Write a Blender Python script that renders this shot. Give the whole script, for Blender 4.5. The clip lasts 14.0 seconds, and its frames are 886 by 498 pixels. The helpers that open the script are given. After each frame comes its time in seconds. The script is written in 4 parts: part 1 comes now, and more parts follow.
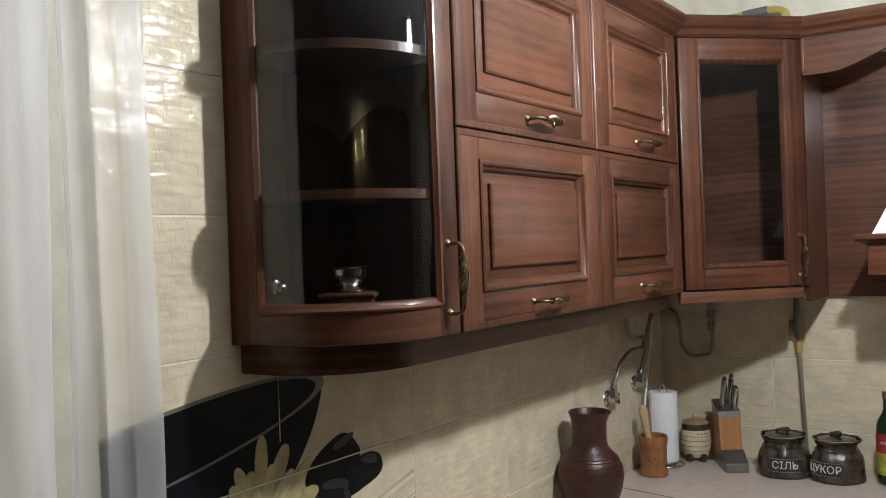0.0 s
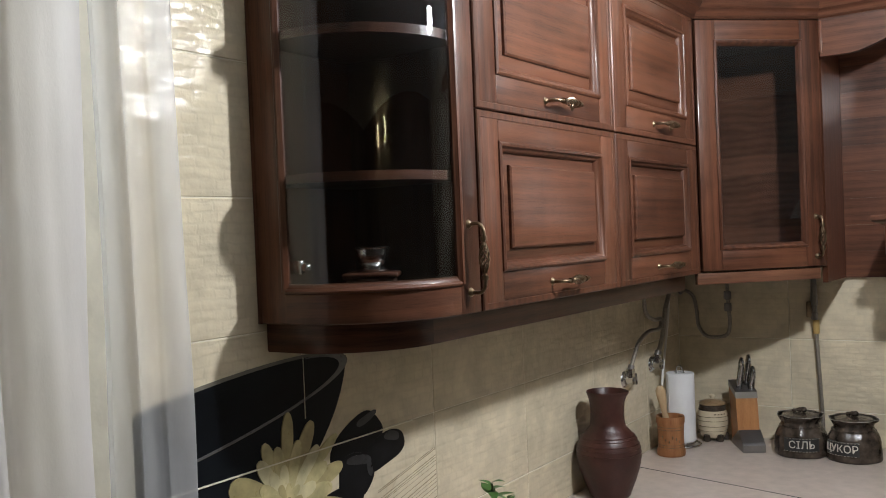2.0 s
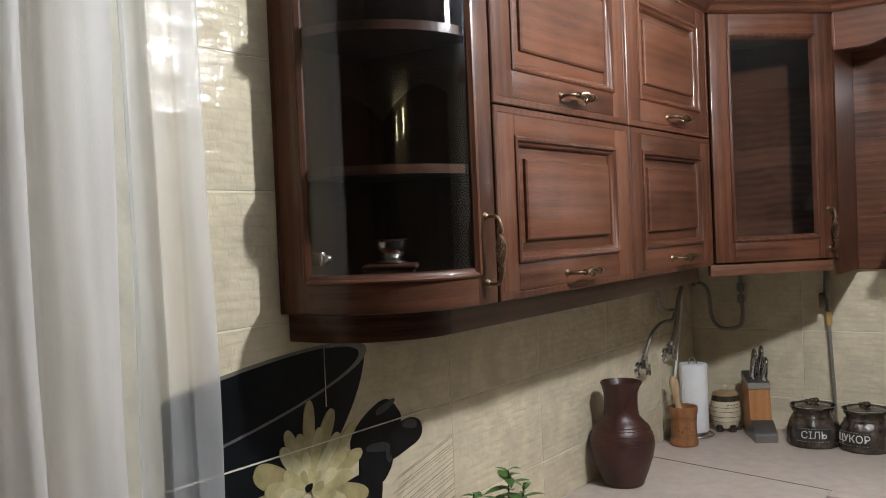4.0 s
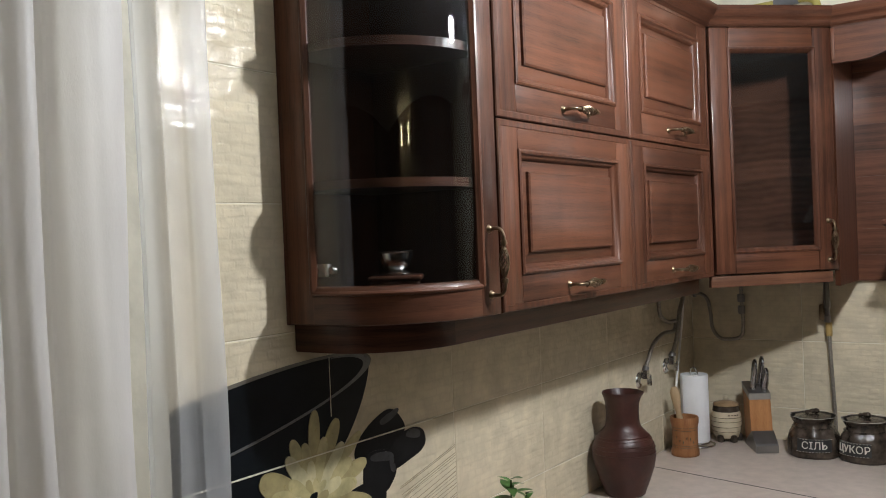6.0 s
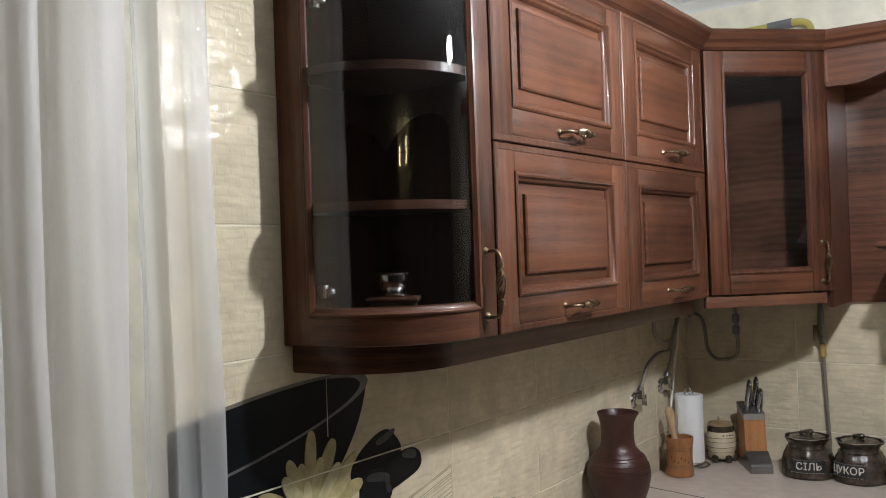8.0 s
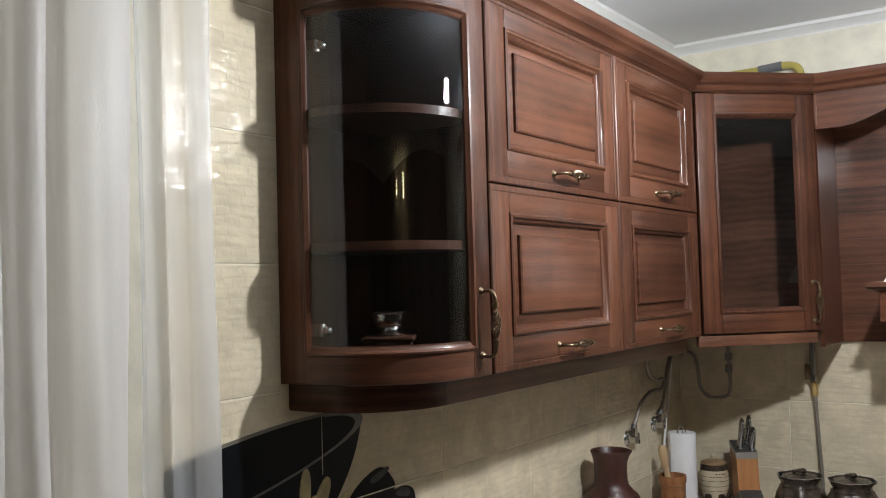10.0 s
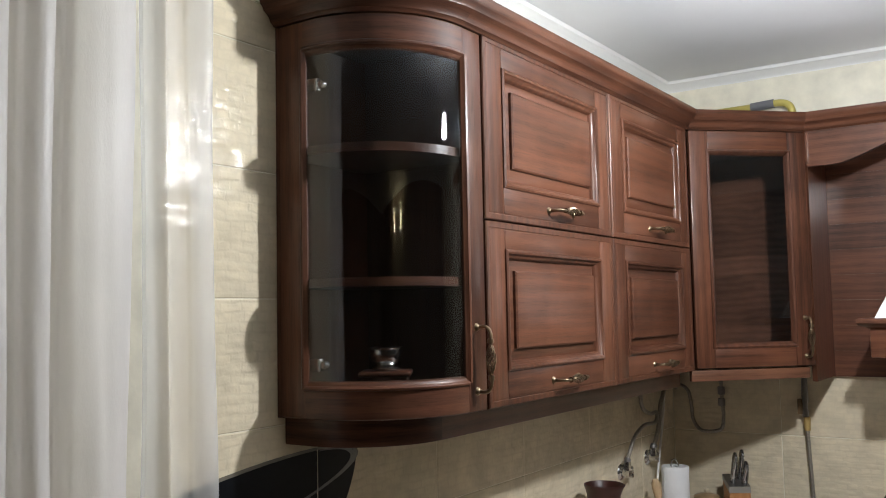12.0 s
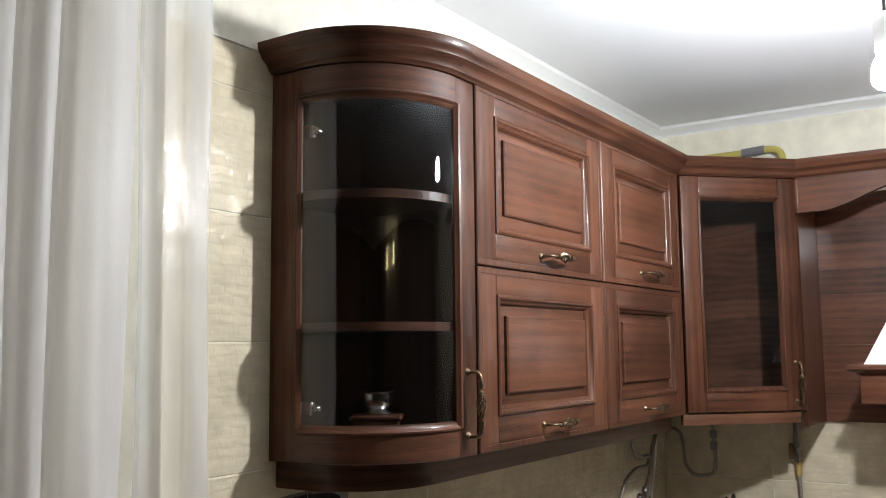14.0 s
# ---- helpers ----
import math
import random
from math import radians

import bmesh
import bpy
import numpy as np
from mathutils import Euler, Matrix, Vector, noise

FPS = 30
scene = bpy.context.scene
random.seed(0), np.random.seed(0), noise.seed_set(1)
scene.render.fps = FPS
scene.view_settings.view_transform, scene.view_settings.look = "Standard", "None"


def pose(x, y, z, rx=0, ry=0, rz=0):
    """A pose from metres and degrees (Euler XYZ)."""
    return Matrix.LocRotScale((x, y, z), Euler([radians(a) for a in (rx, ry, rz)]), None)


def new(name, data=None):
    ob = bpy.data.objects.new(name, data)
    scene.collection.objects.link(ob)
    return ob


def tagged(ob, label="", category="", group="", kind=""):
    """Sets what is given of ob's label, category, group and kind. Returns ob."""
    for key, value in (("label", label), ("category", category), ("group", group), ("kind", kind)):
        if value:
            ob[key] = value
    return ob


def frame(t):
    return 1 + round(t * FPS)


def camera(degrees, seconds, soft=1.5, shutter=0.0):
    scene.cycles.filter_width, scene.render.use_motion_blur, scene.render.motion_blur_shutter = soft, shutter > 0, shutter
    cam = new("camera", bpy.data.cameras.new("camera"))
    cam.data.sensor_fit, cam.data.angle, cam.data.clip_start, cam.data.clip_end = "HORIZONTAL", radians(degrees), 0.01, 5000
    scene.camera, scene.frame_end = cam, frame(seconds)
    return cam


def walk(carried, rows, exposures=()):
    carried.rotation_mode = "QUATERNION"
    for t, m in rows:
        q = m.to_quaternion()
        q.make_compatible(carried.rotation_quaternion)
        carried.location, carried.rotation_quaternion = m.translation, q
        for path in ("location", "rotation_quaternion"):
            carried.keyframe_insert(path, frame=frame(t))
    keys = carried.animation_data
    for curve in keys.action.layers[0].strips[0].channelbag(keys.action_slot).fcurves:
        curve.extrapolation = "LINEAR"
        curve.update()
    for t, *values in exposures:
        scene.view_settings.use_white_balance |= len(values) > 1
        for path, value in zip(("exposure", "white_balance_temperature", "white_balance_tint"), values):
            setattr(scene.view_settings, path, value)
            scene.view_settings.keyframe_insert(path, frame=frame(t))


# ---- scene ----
cam = camera(52.21, 14.0, soft=1.0)
# seconds, eye x y z, yaw, pitch, lean
PATH = [
    (0, 1.1905, -1.3231, 1.6282, 33.451, -0.024, -2.110),
    (0.5, 1.1908, -1.3269, 1.6255, 33.694, -0.225, -2.160),
    (1, 1.1932, -1.3347, 1.6238, 33.951, -0.468, -2.208),
    (1.5, 1.1983, -1.3460, 1.6231, 34.239, -0.709, -2.290),
    (2, 1.1980, -1.3527, 1.6191, 34.451, -0.881, -2.356),
    (2.5, 1.2018, -1.3627, 1.6195, 34.717, -1.175, -2.357),
    (3, 1.2055, -1.3713, 1.6190, 35.001, -1.434, -2.413),
    (5.5, 1.2184, -1.4065, 1.6199, 35.358, -0.907, -2.331),
    (6, 1.2192, -1.4086, 1.6244, 35.295, -0.728, -2.299),
    (6.5, 1.2191, -1.4094, 1.6252, 35.198, -0.470, -2.205),
    (7, 1.2213, -1.4125, 1.6258, 35.166, -0.210, -2.162),
    (7.5, 1.2218, -1.4166, 1.6301, 35.056, -0.026, -2.099),
    (10, 1.2343, -1.4417, 1.6475, 34.494, 2.356, -1.588),
    (10.5, 1.2348, -1.4474, 1.6497, 34.352, 2.834, -1.492),
    (11, 1.2400, -1.4508, 1.6523, 34.326, 3.305, -1.405),
    (11.5, 1.2439, -1.4597, 1.6568, 34.228, 3.712, -1.303),
    (12, 1.2451, -1.4643, 1.6624, 34.098, 4.090, -1.127),
    (12.5, 1.2411, -1.4653, 1.6638, 33.898, 4.577, -1.008),
    (13, 1.2502, -1.4766, 1.6703, 33.895, 4.949, -0.873),
    (13.5, 1.2561, -1.4845, 1.6756, 33.841, 5.346, -0.760),
    (14, 1.2645, -1.4798, 1.6788, 33.812, 6.344, -0.556),
]
walk(cam, [(t, pose(x, y, z, 90 + p, 0, a) @ pose(0, 0, 0, 0, 0, r)) for t, x, y, z, a, p, r in PATH],
     exposures=[(0, 0.0), (7.5, 0.0), (14, 0.1)])

# ---- plan: wall_a lies in x = WA, wall_b in y = WB ----
WA, WB = 0.068, 1.750
FRONT = 0.35            # door face of the run on wall_a
RUN = 1.168             # where the diagonal unit begins
DIA = 0.3907            # width of the diagonal face
ZB, ZM, ZT = 1.481, 1.841, 2.203
TOP = 0.89              # worktop
CEIL = 2.495
S2 = math.sqrt(0.5)
BX, BY = FRONT + DIA * S2, RUN + DIA * S2   # where the run on wall_b begins

# ---- light ----
world = bpy.data.worlds.new("world")
scene.world = world
world.use_nodes = True
bg = world.node_tree.nodes["Background"]
bg.inputs[0].default_value = (0.02, 0.025, 0.04, 1)
bg.inputs[1].default_value = 0.2
LAMP = (1.05, 0.30, 2.175)
BULB_POWER = 1330.0


# ---- materials ----
def mat(name, rough=0.5, metal=0.0, spec=0.5):
    m = bpy.data.materials.new(name)
    m.use_nodes = True
    b = m.node_tree.nodes["Principled BSDF"]
    b.inputs["Roughness"].default_value = rough
    b.inputs["Metallic"].default_value = metal
    b.inputs["Specular IOR Level"].default_value = spec
    return m, m.node_tree.nodes, m.node_tree.links, b


def ramp(n, stops):
    r = n.new("ShaderNodeValToRGB")
    while len(r.color_ramp.elements) < len(stops):
        r.color_ramp.elements.new(0.5)
    for e, (p, c) in zip(r.color_ramp.elements, stops):
        e.position, e.color = p, (*c, 1)
    return r


def coords(n, l, scale, source="Object"):
    tc, mp = n.new("ShaderNodeTexCoord"), n.new("ShaderNodeMapping")
    mp.inputs["Scale"].default_value = scale
    l.new(tc.outputs[source], mp.inputs[0])
    return mp.outputs[0]


def tex_noise(n, l, vec, scale, detail=4, rough=0.55, dist=0.0):
    t = n.new("ShaderNodeTexNoise")
    t.inputs["Scale"].default_value, t.inputs["Detail"].default_value = scale, detail
    t.inputs["Roughness"].default_value, t.inputs["Distortion"].default_value = rough, dist
    l.new(vec, t.inputs["Vector"])
    return t.outputs[0]


def math_node(n, l, op, a, b):
    m = n.new("ShaderNodeMath")
    m.operation = op
    for k, v in enumerate((a, b)):
        if isinstance(v, (int, float)):
            m.inputs[k].default_value = v
        else:
            l.new(v, m.inputs[k])
    return m.outputs[0]


def mixc(n, l, fac, a, b, mode="MIX"):
    m = n.new("ShaderNodeMix")
    m.data_type, m.blend_type = "RGBA", mode
    for k, v in ((0, fac), (6, a), (7, b)):
        if isinstance(v, (int, float)):
            m.inputs[k].default_value = v
        elif isinstance(v, tuple):
            m.inputs[k].default_value = (*v, 1)
        else:
            l.new(v, m.inputs[k])
    return m.outputs[2]


def bump(n, l, b, height, strength, dist):
    k = n.new("ShaderNodeBump")
    k.inputs["Strength"].default_value, k.inputs["Distance"].default_value = strength, dist
    l.new(height, k.inputs["Height"])
    l.new(k.outputs[0], b.inputs["Normal"])


def wood(name, grain, dark, light, rough=0.3, staves=0.0):
    """Lacquered wood; grain runs along the local axis named."""
    m, n, l, b = mat(name, rough)
    sc = {"x": (1.2, 14, 14), "y": (14, 1.2, 14), "z": (14, 14, 1.2), "xy": (1.4, 1.4, 14)}[grain]
    v = coords(n, l, sc)
    info = n.new("ShaderNodeObjectInfo")
    add = n.new("ShaderNodeVectorMath")
    add.operation = "ADD"
    sh = n.new("ShaderNodeCombineXYZ")
    for k in range(3):
        l.new(math_node(n, l, "MULTIPLY", info.outputs["Random"], 37.0 + 11 * k), sh.inputs[k])
    l.new(v, add.inputs[0])
    l.new(sh.outputs[0], add.inputs[1])
    v = add.outputs[0]
    g1 = tex_noise(n, l, v, 1.6, 2, 0.5, 0.4)
    fine = n.new("ShaderNodeMapping")
    fine.inputs["Scale"].default_value = tuple(2.4 if c < 2 else 9.0 for c in sc)
    l.new(v, fine.inputs[0])
    g2 = tex_noise(n, l, fine.outputs[0], 2.0, 4, 0.75, 0.2)
    wv = n.new("ShaderNodeTexWave")
    wv.wave_type, wv.bands_direction = "BANDS", {"x": "Z", "y": "Z", "z": "X", "xy": "Z"}[grain]
    wv.inputs["Scale"].default_value, wv.inputs["Distortion"].default_value = 0.9, 7.0
    wv.inputs["Detail"].default_value, wv.inputs["Detail Scale"].default_value = 3.0, 0.7
    l.new(v, wv.inputs["Vector"])
    def about(v, w):
        return math_node(n, l, "MULTIPLY", math_node(n, l, "SUBTRACT", v, 0.5), w)

    cloud = tex_noise(n, l, coords(n, l, (1, 1, 1)), 6.0, 3, 0.5, 0.6)
    pore = n.new("ShaderNodeMapping")
    pore.inputs["Scale"].default_value = tuple(6.0 if c < 2 else 12.0 for c in sc)
    l.new(v, pore.inputs[0])
    g3 = tex_noise(n, l, pore.outputs[0], 2.2, 3, 0.7, 0.1)
    f = math_node(n, l, "ADD", about(g1, 0.20), about(g2, 0.34))
    f = math_node(n, l, "ADD", f, about(cloud, 0.42))
    f = math_node(n, l, "ADD", f, about(wv.outputs["Fac"], 0.10))
    f = math_node(n, l, "ADD", f, about(math_node(n, l, "MINIMUM", g3, 0.5), 0.6))
    f = math_node(n, l, "ADD", f, 0.53)
    if staves:
        c2 = coords(n, l, (1, 1, 1))
        sep = n.new("ShaderNodeSeparateXYZ")
        l.new(c2, sep.inputs[0])
        row = math_node(n, l, "FLOOR", math_node(n, l, "MULTIPLY", sep.outputs[2], 1 / staves), 0)
        wn = n.new("ShaderNodeTexWhiteNoise")
        wn.noise_dimensions = "1D"
        l.new(math_node(n, l, "ADD", row, math_node(n, l, "MULTIPLY", info.outputs["Random"], 91.7)), wn.inputs["W"])
        f = math_node(n, l, "ADD", f, math_node(n, l, "MULTIPLY", math_node(n, l, "SUBTRACT", wn.outputs["Value"], 0.5), 0.15))
    f = math_node(n, l, "ADD", f, math_node(n, l, "MULTIPLY", math_node(n, l, "SUBTRACT", info.outputs["Random"], 0.5), 0.16))
    mid = tuple((a + c) / 2 for a, c in zip(dark, light))
    r = ramp(n, [(0.32, dark), (0.50, mid), (0.68, light)])
    l.new(f, r.inputs[0])
    l.new(r.outputs[0], b.inputs["Base Color"])
    rr = math_node(n, l, "ADD", math_node(n, l, "MULTIPLY", g2, 0.24), rough)
    l.new(rr, b.inputs["Roughness"])
    bump(n, l, b, math_node(n, l, "ADD", g2, g3), 0.16, 0.001)
    b.inputs["Coat Weight"].default_value = 0.30
    b.inputs["Specular IOR Level"].default_value = 0.22
    b.inputs["Coat Roughness"].default_value = 0.14
    return m


W_D, W_L = (0.036, 0.0130, 0.0071), (0.128, 0.0485, 0.0255)
WOOD_V = wood("walnut_upright", "z", W_D, W_L)
WOOD_H = wood("walnut_level", "x", W_D, W_L)
WOOD_Y = wood("walnut_level_across", "y", W_D, W_L)
WOOD_C = wood("walnut_bent", "xy", W_D, W_L)
WOOD_P = wood("walnut_panel", "x", W_D, W_L, 0.3, 0.052)
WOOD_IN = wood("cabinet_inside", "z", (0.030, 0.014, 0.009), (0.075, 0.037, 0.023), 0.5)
WOOD_IN2 = wood("corner_cabinet_inside", "x", (0.075, 0.030, 0.018), (0.24, 0.11, 0.065), 0.55, 0.06)
WOOD_VAL = wood("wavy_valance_wood", "x", (0.060, 0.024, 0.013), (0.19, 0.082, 0.045), 0.38)
BEECH = wood("beech", "z", (0.30, 0.12, 0.04), (0.47, 0.22, 0.085), 0.45)
BEECH_DARK = wood("stained_beech", "z", (0.20, 0.075, 0.028), (0.34, 0.155, 0.066), 0.45)
BEECH_PALE = wood("pale_beech", "z", (0.42, 0.28, 0.15), (0.55, 0.40, 0.24), 0.55)


def plain(name, col, rough=0.5, metal=0.0, var=0.12, scale=9.0, rel=0.0, relscale=120.0, spec=0.5):
    m, n, l, b = mat(name, rough, metal, spec)
    v = coords(n, l, (1, 1, 1))
    f = tex_noise(n, l, v, scale, 5)
    r = ramp(n, [(0.3, tuple(c * (1 - var) for c in col)), (0.7, tuple(min(1, c * (1 + var)) for c in col))])
    l.new(f, r.inputs[0])
    l.new(r.outputs[0], b.inputs["Base Color"])
    g = tex_noise(n, l, v, relscale, 3)
    l.new(math_node(n, l, "ADD", math_node(n, l, "MULTIPLY", g, 0.16), max(0.02, rough - 0.08)), b.inputs["Roughness"])
    if rel:
        bump(n, l, b, g, rel, 0.002)
    return m


def tile_material(name, base):
    """Glazed wall tile with a pressed relief of small blocks."""
    m, n, l, b = mat(name, 0.08, 0.0, 0.15)
    v = coords(n, l, (1, 1, 1), "Object")
    info = n.new("ShaderNodeObjectInfo")
    add = n.new("ShaderNodeVectorMath")
    add.operation = "ADD"
    l.new(v, add.inputs[0])
    sh = n.new("ShaderNodeCombineXYZ")
    for k in range(3):
        l.new(math_node(n, l, "MULTIPLY", info.outputs["Random"], 7.0 + 5 * k), sh.inputs[k])
    l.new(sh.outputs[0], add.inputs[1])
    cloud = tex_noise(n, l, add.outputs[0], 14.0, 5, 0.6, 0.4)
    sep = n.new("ShaderNodeSeparateXYZ")
    l.new(v, sep.inputs[0])
    flat = n.new("ShaderNodeCombineXYZ")
    l.new(sep.outputs[0], flat.inputs[0])
    l.new(sep.outputs[2], flat.inputs[1])
    br = n.new("ShaderNodeTexBrick")
    br.offset, br.squash = 0.37, 1.6
    br.squash_frequency = 3
    br.inputs["Scale"].default_value = 1.0
    br.inputs["Brick Width"].default_value, br.inputs["Row Height"].default_value = 0.031, 0.0176
    br.inputs["Mortar Size"].default_value, br.inputs["Mortar Smooth"].default_value = 0.0040, 1.0
    br.inputs["Color1"].default_value, br.inputs["Color2"].default_value = (0.62, 0.62, 0.62, 1), (1, 1, 1, 1)
    br.inputs["Mortar"].default_value = (0.50, 0.50, 0.50, 1)
    warp = n.new("ShaderNodeVectorMath")
    warp.operation = "ADD"
    wv = n.new("ShaderNodeTexNoise")
    wv.inputs["Scale"].default_value = 24.0
    l.new(v, wv.inputs["Vector"])
    wm = n.new("ShaderNodeVectorMath")
    wm.operation = "SCALE"
    wm.inputs["Scale"].default_value = 0.012
    l.new(wv.outputs["Color"], wm.inputs[0])
    l.new(flat.outputs[0], warp.inputs[0])
    l.new(wm.outputs[0], warp.inputs[1])
    l.new(warp.outputs[0], br.inputs["Vector"])
    r = ramp(n, [(0.25, tuple(c * 0.78 for c in base)), (0.75, tuple(min(1, c * 1.10) for c in base))])
    l.new(cloud, r.inputs[0])
    col = mixc(n, l, 0.12, r.outputs[0], br.outputs["Color"], "MULTIPLY")
    l.new(col, b.inputs["Base Color"])
    hgt = math_node(n, l, "ADD", math_node(n, l, "MULTIPLY", br.outputs["Color"], 0.16), math_node(n, l, "MULTIPLY", tex_noise(n, l, v, 90.0, 3), 0.22))
    hgt = math_node(n, l, "ADD", hgt, math_node(n, l, "MULTIPLY", tex_noise(n, l, coords(n, l, (0.55, 1, 1.6)), 30.0, 1), 1.0))
    bump(n, l, b, hgt, 1.0, 0.0036)
    return m


TILE = tile_material("cream_tile", (0.70, 0.61, 0.445))
GROUT = plain("grout", (0.78, 0.73, 0.60), 0.8, 0, 0.08, 20, 0.2)
PLASTER = plain("cream_plaster", (0.74, 0.70, 0.58), 0.55, 0, 0.13, 12, 1.0, 30)
CEILING = plain("white_ceiling_paint", (0.86, 0.87, 0.90), 0.85, 0, 0.02, 3, 0.1)
CORNICE = plain("white_cornice", (0.84, 0.84, 0.83), 0.6, 0, 0.02)
FLOORM = plain("floor_laminate", (0.06, 0.037, 0.025), 0.4, 0, 0.2)
COUNTER = plain("speckled_worktop", (0.54, 0.455, 0.395), 0.36, 0, 0.10, 26, 0.05)
DARKJOINT = plain("dark_joint", (0.03, 0.03, 0.03), 0.6)
BRONZE = plain("antique_bronze", (0.22, 0.16, 0.10), 0.32, 0.95, 0.35, 60)
STEEL = plain("steel", (0.62, 0.61, 0.59), 0.22, 1.0, 0.1)
STEEL_DARK = plain("brushed_dark_steel", (0.26, 0.25, 0.25), 0.35, 0.9, 0.15)
SATIN = plain("dark_polished_handle", (0.42, 0.42, 0.42), 0.26, 1.0, 0.25)
BLACKP = plain("black_plastic", (0.02, 0.02, 0.02), 0.4)
CLAY = plain("glazed_red_clay", (0.044, 0.0130, 0.0090), 0.40, 0, 0.40, 14, 0.5, 70)
PAPER = plain("paper_towel", (0.82, 0.82, 0.83), 0.95, 0, 0.03, 20, 0.5, 160)
TANGL = plain("tan_glaze", (0.30, 0.20, 0.11), 0.3, 0, 0.25, 40)
CREAMGL = plain("cream_glaze", (0.62, 0.53, 0.38), 0.3, 0, 0.12, 20)
BROWNGL = plain("dark_brown_glaze", (0.056, 0.042, 0.032), 0.18, 0, 0.7, 34, 1.0, 85)
LETTERS = plain("raised_white_letters", (0.62, 0.58, 0.52), 0.5)
WHITEGL = plain("worn_white_glaze", (0.36, 0.32, 0.27), 0.4, 0, 0.25, 60)
YELLOW = plain("yellow_pipe_paint", (0.42, 0.35, 0.09), 0.4, 0, 0.1)
GREYTAPE = plain("grey_coupling", (0.13, 0.13, 0.14), 0.5)
HOSE = plain("braided_hose", (0.34, 0.31, 0.27), 0.34, 0.7, 0.35, 300, 0.6, 400)
WHITEPIPE = plain("white_pipe", (0.72, 0.71, 0.68), 0.4)
BRASS = plain("yellow_sleeve", (0.55, 0.38, 0.14), 0.45, 0.2)
LEAF = plain("herb_leaf", (0.07, 0.15, 0.035), 0.42, 0, 0.3, 30)
STEM = plain("brown_paint", (0.10, 0.07, 0.035), 0.6)
GREENSTEM = plain("herb_stem", (0.07, 0.13, 0.035), 0.6)
SOIL = plain("soil", (0.05, 0.035, 0.025), 0.95, 0, 0.4, 40, 1.0)
POTM = plain("terracotta", (0.35, 0.15, 0.08), 0.7)
BOWLBLK = plain("printed_black_bowl", (0.0065, 0.0080, 0.0105), 0.35, 0, 0.3, 6, spec=0.12)
BOWLIN = plain("printed_bowl_inside", (0.0050, 0.0062, 0.0082), 0.35, 0, 0.3, 8, spec=0.12)
RIMGREY = plain("printed_grey_rim", (0.13, 0.13, 0.13), 0.3, 0, 0.4, 12)
PETAL = plain("printed_petal", (0.46, 0.40, 0.205), 0.3, 0, 0.3, 25)
PETAL2 = plain("printed_petal_shaded", (0.37, 0.31, 0.15), 0.3, 0, 0.3, 25)
PETAL3 = plain("printed_petal_pale", (0.56, 0.51, 0.31), 0.3, 0, 0.25, 25)
STONE = plain("printed_black_stone", (0.006, 0.006, 0.007), 0.35, 0, 0.5, 14, spec=0.12)
STONE2 = plain("printed_stone_sheen", (0.013, 0.0145, 0.017), 0.3, 0, 0.8, 60)
MATLINE = plain("printed_mat_line", (0.33, 0.27, 0.17), 0.3)
MATPALE = plain("printed_pale_mat", (0.68, 0.60, 0.44), 0.3, 0, 0.1, 30)
BOWLEDGE = plain("printed_soft_edge", (0.15, 0.135, 0.105), 0.35, 0, 0.3, 20)
OILGLASS = plain("dark_green_glass", (0.012, 0.030, 0.010), 0.08, 0, 0.3)
REDLAB = plain("red_label", (0.30, 0.02, 0.03), 0.4)
OLIVE = plain("olive_label", (0.30, 0.30, 0.05), 0.4, 0, 0.5, 40)
HOODWHITE = plain("white_hood_paint", (0.80, 0.79, 0.76), 0.4, 0, 0.03)
# invented tone for the unseen walls; sets bounce light and the glass reflections
CLOSING_DARK = plain("unseen_wall_dark", (0.14, 0.135, 0.135), 0.85, 0, 0.06)


def glass_material(name, tint, rough=0.0, front=0.04):
    """Clear sheet; the gloss grows from its head-on share to full at grazing angles."""
    m = bpy.data.materials.new(name)
    m.use_nodes = True
    n, l = m.node_tree.nodes, m.node_tree.links
    n.remove(n["Principled BSDF"])
    tr, gl, lw, mx = n.new("ShaderNodeBsdfTransparent"), n.new("ShaderNodeBsdfGlossy"), n.new("ShaderNodeLayerWeight"), n.new("ShaderNodeMixShader")
    tr.inputs[0].default_value = (*tint, 1)
    gl.inputs["Roughness"].default_value = rough
    lw.inputs["Blend"].default_value = 0.5
    rise = math_node(n, l, "MULTIPLY", math_node(n, l, "POWER", lw.outputs["Facing"], 5.0), 1 - front)
    l.new(math_node(n, l, "ADD", rise, front), mx.inputs[0])
    l.new(tr.outputs[0], mx.inputs[1])
    l.new(gl.outputs[0], mx.inputs[2])
    l.new(mx.outputs[0], n["Material Output"].inputs[0])
    return m


GLASS = glass_material("smoked_glass", (0.84, 0.85, 0.86), 0.004, 0.045)
GLASS2 = glass_material("smoked_patterned_glass", (0.76, 0.75, 0.74), 0.04, 0.055)


